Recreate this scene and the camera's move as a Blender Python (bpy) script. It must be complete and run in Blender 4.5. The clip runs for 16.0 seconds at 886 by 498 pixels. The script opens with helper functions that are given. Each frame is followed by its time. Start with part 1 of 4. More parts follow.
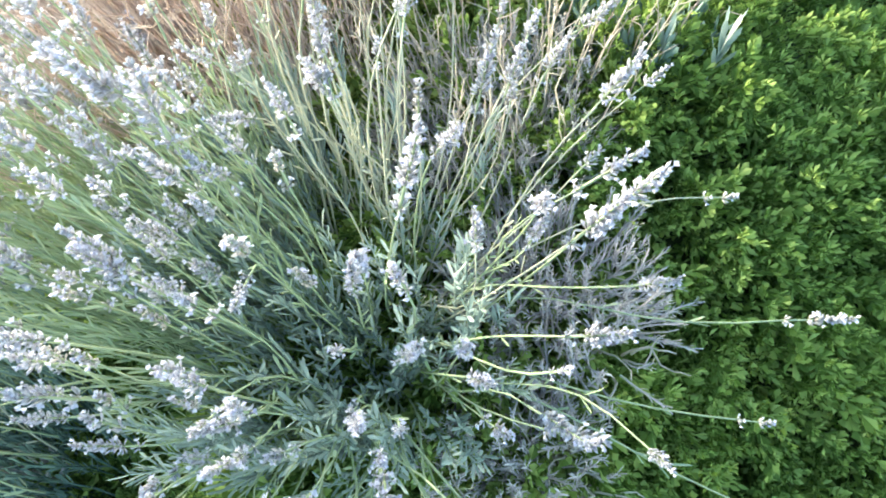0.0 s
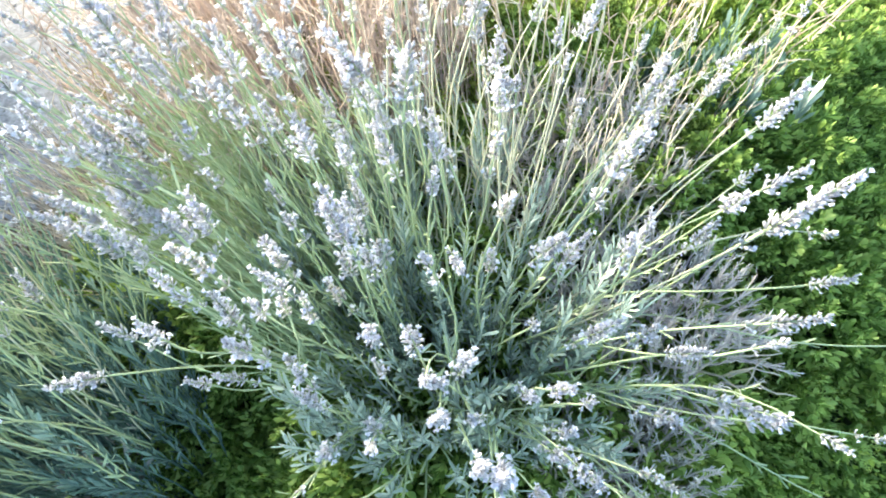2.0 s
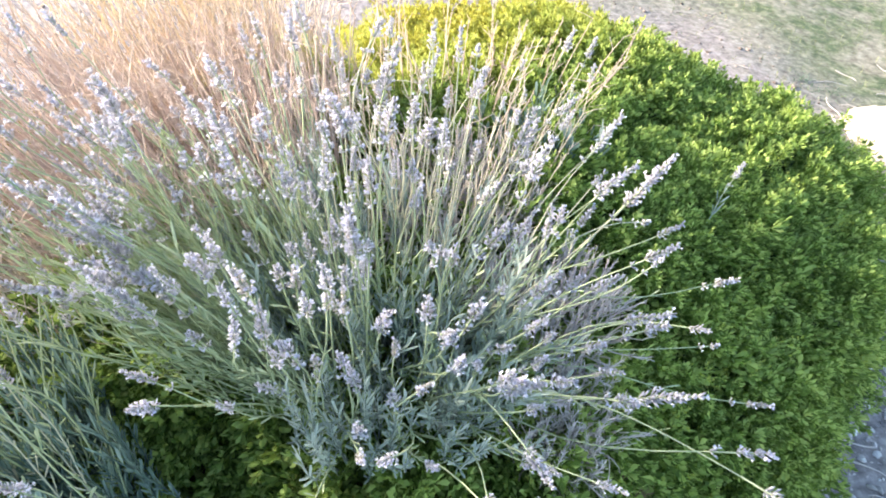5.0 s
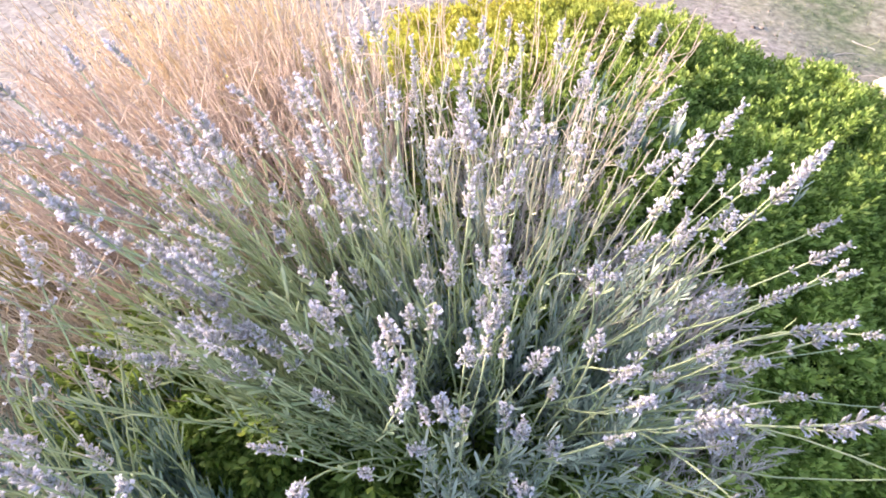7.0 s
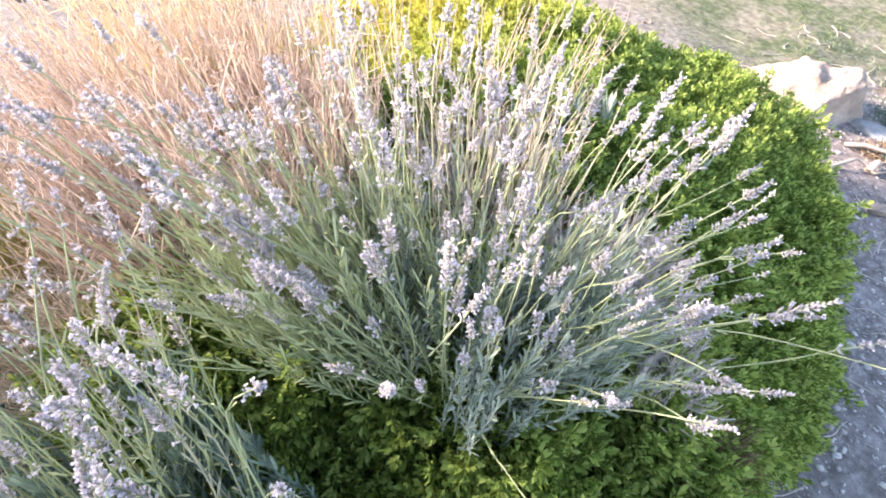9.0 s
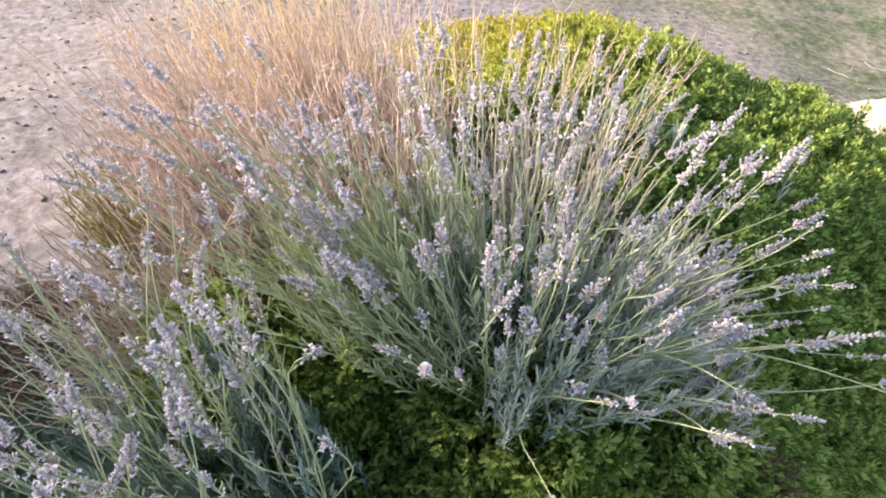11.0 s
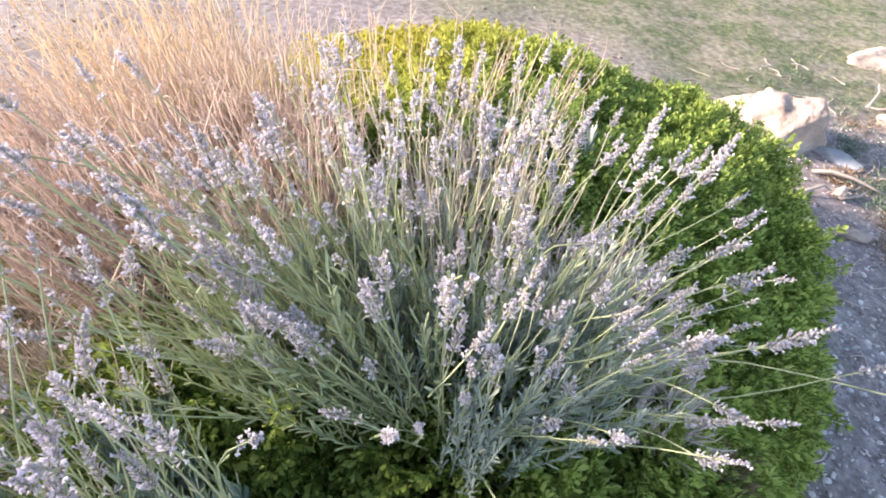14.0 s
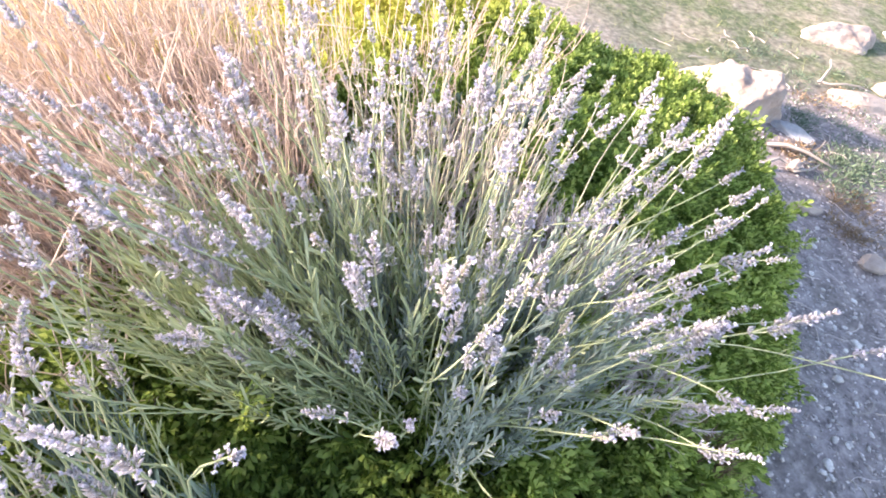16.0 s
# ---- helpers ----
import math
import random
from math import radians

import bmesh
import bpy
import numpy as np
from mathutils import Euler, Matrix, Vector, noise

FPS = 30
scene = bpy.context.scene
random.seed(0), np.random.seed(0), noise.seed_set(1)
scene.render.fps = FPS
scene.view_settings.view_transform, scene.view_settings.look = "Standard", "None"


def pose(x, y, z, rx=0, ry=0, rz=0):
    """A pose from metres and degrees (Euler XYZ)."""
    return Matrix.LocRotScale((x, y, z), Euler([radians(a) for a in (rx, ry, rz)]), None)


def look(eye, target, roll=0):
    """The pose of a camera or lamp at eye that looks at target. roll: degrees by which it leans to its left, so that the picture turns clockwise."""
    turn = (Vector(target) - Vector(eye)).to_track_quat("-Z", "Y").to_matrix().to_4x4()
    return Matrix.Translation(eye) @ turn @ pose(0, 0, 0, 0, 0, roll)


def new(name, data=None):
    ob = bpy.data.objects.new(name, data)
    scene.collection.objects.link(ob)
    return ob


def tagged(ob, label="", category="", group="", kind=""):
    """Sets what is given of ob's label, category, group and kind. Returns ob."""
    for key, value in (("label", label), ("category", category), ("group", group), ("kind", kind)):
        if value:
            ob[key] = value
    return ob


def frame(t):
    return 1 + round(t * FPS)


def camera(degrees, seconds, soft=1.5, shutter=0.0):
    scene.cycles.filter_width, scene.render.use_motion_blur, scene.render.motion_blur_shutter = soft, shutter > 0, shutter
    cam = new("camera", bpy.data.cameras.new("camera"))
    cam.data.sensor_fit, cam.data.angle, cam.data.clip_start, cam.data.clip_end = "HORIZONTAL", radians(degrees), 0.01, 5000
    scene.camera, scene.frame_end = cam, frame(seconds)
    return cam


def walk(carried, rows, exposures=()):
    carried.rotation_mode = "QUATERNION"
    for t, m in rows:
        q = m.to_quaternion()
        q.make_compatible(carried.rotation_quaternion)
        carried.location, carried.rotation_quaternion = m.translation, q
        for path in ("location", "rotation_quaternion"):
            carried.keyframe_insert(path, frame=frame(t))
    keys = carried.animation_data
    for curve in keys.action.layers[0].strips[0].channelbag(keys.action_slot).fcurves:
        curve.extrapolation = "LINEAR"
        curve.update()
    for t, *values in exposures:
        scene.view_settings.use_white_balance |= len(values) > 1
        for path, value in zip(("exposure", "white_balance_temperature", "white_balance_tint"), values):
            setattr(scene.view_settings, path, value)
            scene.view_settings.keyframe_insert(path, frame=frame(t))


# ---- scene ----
cam = camera(74.7, 16.0, 1.8)
PATH = [
    (0, (0.230, 0.322, 1.394), (-0.132, 1.161, -0.384), -18.2),
    (0.5, (0.220, 0.277, 1.412), (-0.247, 1.166, -0.318), -19.2),
    (1, (0.180, 0.246, 1.423), (-0.298, 1.189, -0.274), -17.2),
    (1.5, (0.136, 0.235, 1.422), (-0.293, 1.214, -0.268), -14.0),
    (2, (0.078, 0.227, 1.420), (-0.235, 1.256, -0.266), -8.3),
    (2.5, (0.068, 0.194, 1.423), (-0.210, 1.261, -0.246), -6.9),
    (3, (0.097, 0.116, 1.458), (-0.162, 1.222, -0.188), -6.0),
    (3.5, (0.102, 0.037, 1.514), (-0.108, 1.216, -0.088), -4.9),
    (4, (-0.001, 0.026, 1.518), (0.035, 1.280, -0.040), 2.4),
    (4.2, (-0.067, 0.034, 1.510), (0.105, 1.299, -0.029), 6.5),
    (6.3, (-0.074, 0.111, 1.477), (0.294, 1.404, -0.004), 5.1),
    (6.5, (-0.090, 0.123, 1.466), (0.237, 1.424, -0.017), 3.2),
    (7, (-0.194, 0.157, 1.446), (0.122, 1.448, -0.048), 1.7),
    (7.5, (-0.280, 0.165, 1.439), (0.124, 1.426, -0.060), 3.1),
    (8, (-0.322, 0.149, 1.447), (0.257, 1.331, -0.059), 9.0),
    (8.2, (-0.329, 0.127, 1.455), (0.281, 1.318, -0.032), 8.4),
    (10.3, (-0.364, 0.064, 1.496), (0.262, 1.253, 0.016), 12.4),
    (10.5, (-0.345, 0.048, 1.502), (0.201, 1.280, 0.024), 10.2),
    (11, (-0.338, 0.026, 1.515), (0.045, 1.338, 0.055), 5.1),
    (11.5, (-0.391, 0.038, 1.503), (-0.043, 1.379, 0.060), 3.4),
    (12, (-0.463, 0.068, 1.487), (0.024, 1.392, 0.069), 5.7),
    (12.5, (-0.509, 0.076, 1.482), (0.172, 1.337, 0.088), 9.0),
    (13, (-0.448, 0.066, 1.490), (0.330, 1.292, 0.114), 10.9),
    (13.5, (-0.362, 0.074, 1.487), (0.401, 1.298, 0.102), 11.1),
    (14, (-0.363, 0.113, 1.464), (0.365, 1.344, 0.066), 10.0),
    (14.5, (-0.395, 0.159, 1.435), (0.334, 1.373, 0.023), 9.8),
    (15, (-0.392, 0.175, 1.424), (0.386, 1.332, -0.010), 12.1),
    (15.5, (-0.378, 0.175, 1.423), (0.459, 1.275, -0.022), 14.8),
    (16, (-0.373, 0.172, 1.428), (0.474, 1.255, -0.025), 15.6),
]
# the picture starts cool and green and turns warmer as the camera tilts up
EXPOSURE = [(0.0, 2.12, 6370, -5), (1.5, 2.18, 6370, -5), (3.0, 2.32, 6370, -3), (4.0, 2.20, 6370, -1), (6.5, 1.54, 6740, 19), (7.0, 1.73, 6790, 18), (8.0, 2.08, 6800, 17),
            (11.0, 1.36, 7000, 17), (12.5, 1.30, 7000, 17), (13.5, 1.37, 6950, 18), (14.5, 1.72, 6840, 19), (16.0, 1.89, 6850, 21)]
walk(cam, [(t, look(eye, target, roll)) for t, eye, target, roll in PATH], EXPOSURE)

# ---- world and light ----
SUN_ELEV, SUN_AZ = 15.0, 147.0          # degrees; azimuth counted from +x towards +y
world = bpy.data.worlds.new("World")
scene.world = world
world.use_nodes = True
wn = world.node_tree.nodes
sky = wn.new("ShaderNodeTexSky")
sky.sky_type = "NISHITA"
sky.sun_disc = False
sky.sun_elevation = radians(SUN_ELEV)
sky.sun_rotation = radians(90.0 - SUN_AZ)
wn["Background"].inputs["Strength"].default_value = 0.143
world.node_tree.links.new(sky.outputs[0], wn["Background"].inputs["Color"])
sun = new("sun", bpy.data.lights.new("sun", "SUN"))
sun.data.energy = 4.8
sun.data.angle = radians(7.0)
sun.data.color = (1.0, 0.88, 0.73)
_d = Vector((math.cos(radians(SUN_AZ)) * math.cos(radians(SUN_ELEV)), math.sin(radians(SUN_AZ)) * math.cos(radians(SUN_ELEV)), math.sin(radians(SUN_ELEV))))
sun.matrix_world = look(_d * 30, (0, 0, 0))

# ---- materials ----


def plant_material(name, low, high, rough=0.6, source="island", through_light=0.0, scale=60.0, far=None, rnd_weight=1.0):
    """Plant tissue: colour that varies from piece to piece and along the piece, with fine relief."""
    m = bpy.data.materials.new(name)
    m.use_nodes = True
    nt = m.node_tree
    bsdf = nt.nodes["Principled BSDF"]
    if source == "island":
        rnd = nt.nodes.new("ShaderNodeNewGeometry").outputs["Random Per Island"]
    else:
        rnd = nt.nodes.new("ShaderNodeObjectInfo").outputs["Random"]
    pos = nt.nodes.new("ShaderNodeNewGeometry").outputs["Position"]
    n1 = nt.nodes.new("ShaderNodeTexNoise")
    n1.inputs["Scale"].default_value = scale
    n1.inputs["Detail"].default_value = 3
    n2 = nt.nodes.new("ShaderNodeTexNoise")
    n2.inputs["Scale"].default_value = 5.0
    for n in (n1, n2):
        nt.links.new(pos, n.inputs["Vector"])
    add = nt.nodes.new("ShaderNodeMath")
    add.operation = "MULTIPLY_ADD"
    nt.links.new(n1.outputs["Fac"], add.inputs[0])
    add.inputs[1].default_value = 0.5
    part_rnd = nt.nodes.new("ShaderNodeMath")
    part_rnd.operation = "MULTIPLY"
    nt.links.new(rnd, part_rnd.inputs[0])
    part_rnd.inputs[1].default_value = rnd_weight
    nt.links.new(part_rnd.outputs[0], add.inputs[2])
    add2 = nt.nodes.new("ShaderNodeMath")
    add2.operation = "MULTIPLY_ADD"
    nt.links.new(n2.outputs["Fac"], add2.inputs[0])
    add2.inputs[1].default_value = 0.7
    nt.links.new(add.outputs[0], add2.inputs[2])
    mr = nt.nodes.new("ShaderNodeMapRange")
    mr.inputs["From Min"].default_value = 0.47 - 0.12 * rnd_weight
    mr.inputs["From Max"].default_value = 0.73 + 1.02 * rnd_weight
    nt.links.new(add2.outputs[0], mr.inputs["Value"])
    ramp = nt.nodes.new("ShaderNodeValToRGB")
    ramp.color_ramp.elements[0].color = (*low, 1)
    ramp.color_ramp.elements[1].color = (*high, 1)
    nt.links.new(mr.outputs[0], ramp.inputs[0])
    colour = ramp.outputs[0]
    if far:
        # golden sunlight on the far side, painted into the plant's colour
        sun_tint, start, end = far
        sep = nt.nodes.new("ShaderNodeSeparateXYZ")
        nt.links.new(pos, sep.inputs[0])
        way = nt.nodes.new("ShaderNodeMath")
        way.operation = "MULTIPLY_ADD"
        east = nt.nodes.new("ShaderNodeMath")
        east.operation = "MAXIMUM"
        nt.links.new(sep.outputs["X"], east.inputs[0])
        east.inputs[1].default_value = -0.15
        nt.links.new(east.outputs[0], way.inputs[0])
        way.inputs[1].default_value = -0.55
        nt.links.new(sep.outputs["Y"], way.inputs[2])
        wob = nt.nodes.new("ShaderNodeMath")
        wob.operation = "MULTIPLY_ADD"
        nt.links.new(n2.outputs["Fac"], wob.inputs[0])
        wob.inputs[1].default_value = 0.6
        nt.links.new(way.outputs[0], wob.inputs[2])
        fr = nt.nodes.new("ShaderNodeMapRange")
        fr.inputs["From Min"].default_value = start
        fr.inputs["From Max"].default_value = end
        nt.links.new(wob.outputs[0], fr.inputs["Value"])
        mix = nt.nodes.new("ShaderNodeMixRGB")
        mix.inputs["Color2"].default_value = (*sun_tint, 1)
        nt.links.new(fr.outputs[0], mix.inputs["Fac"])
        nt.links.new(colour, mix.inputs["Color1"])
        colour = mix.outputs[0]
    nt.links.new(colour, bsdf.inputs["Base Color"])
    bsdf.inputs["Roughness"].default_value = rough
    bsdf.inputs["Specular IOR Level"].default_value = 0.3
    if through_light:
        tr = nt.nodes.new("ShaderNodeBsdfTranslucent")
        nt.links.new(colour, tr.inputs["Color"])
        mx = nt.nodes.new("ShaderNodeMixShader")
        mx.inputs[0].default_value = through_light
        nt.links.new(bsdf.outputs[0], mx.inputs[1])
        nt.links.new(tr.outputs[0], mx.inputs[2])
        nt.links.new(mx.outputs[0], nt.nodes["Material Output"].inputs["Surface"])
    return m


def stone_material(name, a, b, c, scale=9.0, source=False, bump=0.5):
    m = bpy.data.materials.new(name)
    m.use_nodes = True
    nt = m.node_tree
    bsdf = nt.nodes["Principled BSDF"]
    tc = nt.nodes.new("ShaderNodeTexCoord").outputs["Object"]
    n1 = nt.nodes.new("ShaderNodeTexNoise")
    n1.inputs["Scale"].default_value = scale
    n1.inputs["Detail"].default_value = 8
    n1.inputs["Roughness"].default_value = 0.65
    n2 = nt.nodes.new("ShaderNodeTexNoise")
    n2.inputs["Scale"].default_value = scale * 9
    n2.inputs["Detail"].default_value = 6
    for n in (n1, n2):
        nt.links.new(tc, n.inputs["Vector"])
    ramp = nt.nodes.new("ShaderNodeValToRGB")
    ramp.color_ramp.elements[0].position, ramp.color_ramp.elements[1].position = 0.3, 0.7
    ramp.color_ramp.elements[0].color, ramp.color_ramp.elements[1].color = (*a, 1), (*b, 1)
    e = ramp.color_ramp.elements.new(0.5)
    e.color = (*c, 1)
    nt.links.new(n1.outputs["Fac"], ramp.inputs[0])
    colour = ramp.outputs[0]
    if source:
        rnd = nt.nodes.new("ShaderNodeObjectInfo").outputs["Random"] if source == "object" else nt.nodes.new("ShaderNodeNewGeometry").outputs["Random Per Island"]
        r2 = nt.nodes.new("ShaderNodeValToRGB")
        r2.color_ramp.elements[0].color, r2.color_ramp.elements[1].color = (0.55, 0.52, 0.52, 1), (1.45, 1.42, 1.42, 1)
        nt.links.new(rnd, r2.inputs[0])
        mul = nt.nodes.new("ShaderNodeMixRGB")
        mul.blend_type = "MULTIPLY"
        mul.inputs["Fac"].default_value = 1
        nt.links.new(colour, mul.inputs["Color1"])
        nt.links.new(r2.outputs[0], mul.inputs["Color2"])
        colour = mul.outputs[0]
    nt.links.new(colour, bsdf.inputs["Base Color"])
    bsdf.inputs["Roughness"].default_value = 0.85
    bp = nt.nodes.new("ShaderNodeBump")
    bp.inputs["Strength"].default_value = bump
    bp.inputs["Distance"].default_value = 0.01
    nt.links.new(n2.outputs["Fac"], bp.inputs["Height"])
    nt.links.new(bp.outputs[0], bsdf.inputs["Normal"])
    return m


def ground_material():
    """Dry lawn that thins out into bare stony earth round the shrub."""
    m = bpy.data.materials.new("ground")
    m.use_nodes = True
    nt = m.node_tree
    bsdf = nt.nodes["Principled BSDF"]
    pos = nt.nodes.new("ShaderNodeNewGeometry").outputs["Position"]

    def noise_tex(scale, detail=5.0, rough=0.6):
        n = nt.nodes.new("ShaderNodeTexNoise")
        n.inputs["Scale"].default_value = scale
        n.inputs["Detail"].default_value = detail
        n.inputs["Roughness"].default_value = rough
        nt.links.new(pos, n.inputs["Vector"])
        return n.outputs["Fac"]

    def ramp(fac, *stops):
        r = nt.nodes.new("ShaderNodeValToRGB")
        el = r.color_ramp.elements
        el[0].position, el[0].color = stops[0][0], (*stops[0][1], 1)
        el[1].position, el[1].color = stops[-1][0], (*stops[-1][1], 1)
        for p, c in stops[1:-1]:
            e = el.new(p)
            e.color = (*c, 1)
        nt.links.new(fac, r.inputs[0])
        return r.outputs[0]

    def mix(fac, a, b):
        x = nt.nodes.new("ShaderNodeMixRGB")
        nt.links.new(fac, x.inputs["Fac"])
        nt.links.new(a, x.inputs["Color1"])
        nt.links.new(b, x.inputs["Color2"])
        return x.outputs[0]

    fine, mid, wide, patch = noise_tex(24.0, 10, 0.72), noise_tex(7.0, 7), noise_tex(1.3, 4), noise_tex(2.6, 8, 0.7)
    earth = ramp(fine, (0.32, (0.14, 0.12, 0.122)), (0.5, (0.35, 0.30, 0.302)), (0.68, (0.60, 0.53, 0.53)))
    grass = ramp(fine, (0.32, (0.045, 0.07, 0.03)), (0.5, (0.12, 0.155, 0.075)), (0.68, (0.30, 0.31, 0.18)))
    straw = ramp(fine, (0.32, (0.13, 0.115, 0.085)), (0.68, (0.46, 0.42, 0.34)))
    bare = nt.nodes.new("ShaderNodeMath")
    bare.operation = "MULTIPLY_ADD"
    nt.links.new(mid, bare.inputs[0])
    bare.inputs[1].default_value = 0.5
    nt.links.new(patch, bare.inputs[2])
    earth = mix(ramp(bare.outputs[0], (0.62, (0.5, 0.5, 0.5)), (0.80, (0, 0, 0))), earth, ramp(fine, (0.32, (0.07, 0.062, 0.055)), (0.68, (0.30, 0.255, 0.225))))
    lawn = mix(ramp(bare.outputs[0], (0.66, (0, 0, 0)), (0.86, (1, 1, 1))), grass, straw)
    # lawn beyond the bed, earth round it
    d = nt.nodes.new("ShaderNodeVectorMath")
    d.operation = "DOT_PRODUCT"
    nt.links.new(pos, d.inputs[0])
    d.inputs[1].default_value = (0.80, 0.45, 0.0)
    s = nt.nodes.new("ShaderNodeMath")
    s.operation = "MULTIPLY_ADD"
    nt.links.new(wide, s.inputs[0])
    s.inputs[1].default_value = 2.2
    nt.links.new(d.outputs["Value"], s.inputs[2])
    s2 = nt.nodes.new("ShaderNodeMath")
    s2.operation = "MULTIPLY_ADD"
    nt.links.new(mid, s2.inputs[0])
    s2.inputs[1].default_value = 1.6
    nt.links.new(s.outputs[0], s2.inputs[2])
    mr = nt.nodes.new("ShaderNodeMapRange")
    mr.inputs["From Min"].default_value = 4.15
    mr.inputs["From Max"].default_value = 4.95
    # the stony ground beside the large rocks is bare
    away = nt.nodes.new("ShaderNodeVectorMath")
    away.operation = "DISTANCE"
    nt.links.new(pos, away.inputs[0])
    away.inputs[1].default_value = (2.95, 0.95, 0.0)
    stony = nt.nodes.new("ShaderNodeMapRange")
    stony.inputs["From Min"].default_value = 0.45
    stony.inputs["From Max"].default_value = 1.05
    stony.inputs["To Min"].default_value = -1.5
    stony.inputs["To Max"].default_value = 0.0
    nt.links.new(away.outputs["Value"], stony.inputs["Value"])
    edge = nt.nodes.new("ShaderNodeMath")
    nt.links.new(s2.outputs[0], edge.inputs[0])
    nt.links.new(stony.outputs[0], edge.inputs[1])
    nt.links.new(edge.outputs[0], mr.inputs["Value"])
    nt.links.new(mix(mr.outputs[0], earth, lawn), bsdf.inputs["Base Color"])
    bsdf.inputs["Roughness"].default_value = 0.95
    bp = nt.nodes.new("ShaderNodeBump")
    bp.inputs["Strength"].default_value = 0.35
    bp.inputs["Distance"].default_value = 0.02
    nt.links.new(fine, bp.inputs["Height"])
    nt.links.new(bp.outputs[0], bsdf.inputs["Normal"])
    return m


M_GROUND = ground_material()
# far holds the sunlit gold mixed into the colour, and where it sets in
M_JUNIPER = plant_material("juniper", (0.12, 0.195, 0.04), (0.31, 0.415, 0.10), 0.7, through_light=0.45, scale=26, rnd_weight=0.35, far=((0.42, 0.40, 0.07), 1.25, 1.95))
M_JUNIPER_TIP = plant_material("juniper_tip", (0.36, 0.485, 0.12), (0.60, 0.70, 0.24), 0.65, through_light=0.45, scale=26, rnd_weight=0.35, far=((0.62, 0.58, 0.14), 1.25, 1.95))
M_JUNIPER_NEW = plant_material("juniper_new_growth", (0.40, 0.50, 0.07), (0.70, 0.72, 0.22), 0.6, through_light=0.4)
# near-black green: the shade between the sprays is put into this colour
M_SHADED_WOOD = plant_material("juniper_shaded_wood", (0.035, 0.05, 0.015), (0.09, 0.11, 0.04), 0.9, scale=200)
M_LEAF = plant_material("lavender_leaf", (0.21, 0.275, 0.235), (0.68, 0.74, 0.67), 0.75, through_light=0.25)
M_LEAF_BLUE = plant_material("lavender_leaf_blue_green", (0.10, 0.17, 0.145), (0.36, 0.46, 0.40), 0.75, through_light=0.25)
M_STALK = plant_material("lavender_stalk", (0.30, 0.375, 0.20), (0.64, 0.68, 0.44), 0.7, source="island", through_light=0.1)
M_SPIKE = plant_material("lavender_spike", (0.62, 0.59, 0.645), (0.85, 0.82, 0.865), 0.8, through_light=0.5, scale=150)
M_SPIKE_DRY = plant_material("lavender_spike_faded", (0.56, 0.51, 0.49), (0.86, 0.80, 0.77), 0.8, through_light=0.4, scale=150)
M_PETAL = plant_material("lavender_petal", (0.74, 0.70, 0.86), (0.95, 0.92, 0.98), 0.6, through_light=0.3)
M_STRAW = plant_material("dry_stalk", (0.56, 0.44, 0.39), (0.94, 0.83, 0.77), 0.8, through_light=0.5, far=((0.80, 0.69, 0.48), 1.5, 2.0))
M_GOLD = plant_material("golden_stalk", (0.30, 0.28, 0.12), (0.66, 0.58, 0.28), 0.8, through_light=0.4)
M_STALK_PALE = plant_material("lavender_stalk_pale", (0.46, 0.43, 0.31), (0.78, 0.74, 0.58), 0.7, through_light=0.1)
M_BLEACHED = plant_material("bleached_stalk", (0.54, 0.45, 0.38), (0.92, 0.83, 0.73), 0.85, through_light=0.35)
M_GREY = plant_material("dead_twig", (0.50, 0.43, 0.43), (0.90, 0.82, 0.81), 0.85, through_light=0.18)
M_TWIG = plant_material("weathered_twig", (0.26, 0.22, 0.20), (0.62, 0.56, 0.52), 0.9, scale=120)
M_GRASS = plant_material("grass_blade", (0.09, 0.14, 0.05), (0.38, 0.39, 0.20), 0.7, through_light=0.25, scale=2)
M_WEED = plant_material("weed_leaf", (0.07, 0.12, 0.08), (0.24, 0.32, 0.22), 0.75, through_light=0.2, scale=3)
M_BROWN = plant_material("brown_weed", (0.14, 0.09, 0.05), (0.40, 0.30, 0.20), 0.85, through_light=0.15, scale=3)
M_ROCK_GREY = stone_material("grey_rock", (0.26, 0.27, 0.30), (0.58, 0.60, 0.66), (0.42, 0.44, 0.48), 9)
M_ROCK = stone_material("pale_rock", (0.30, 0.23, 0.20), (0.66, 0.56, 0.51), (0.50, 0.41, 0.37), 6, bump=0.8)
M_STONE = stone_material("gravel_stone", (0.58, 0.56, 0.56), (0.92, 0.90, 0.90), (0.78, 0.76, 0.76), 40, source="object")
M_CLOD = stone_material("clod", (0.10, 0.08, 0.07), (0.50, 0.43, 0.38), (0.26, 0.21, 0.19), 40, source="island")
M_GRIT = stone_material("grit", (0.34, 0.31, 0.31), (0.88, 0.85, 0.86), (0.60, 0.56, 0.57), 40, source="island")

# ---- mesh helpers ----


def mesh_of(name, verts, tris, material):
    """A mesh from arrays of points and of triangles."""
    verts, tris = np.asarray(verts, dtype=np.float32), np.asarray(tris, dtype=np.int32)
    me = bpy.data.meshes.new(name)
    me.vertices.add(len(verts))
    me.vertices.foreach_set("co", verts.ravel())
    me.loops.add(tris.size)
    me.loops.foreach_set("vertex_index", tris.ravel())
    me.polygons.add(len(tris))
    me.polygons.foreach_set("loop_start", np.arange(0, tris.size, 3, dtype=np.int32))
    me.polygons.foreach_set("loop_total", np.full(len(tris), 3, dtype=np.int32))
    me.materials.append(material)
    me.update(calc_edges=True)
    return me


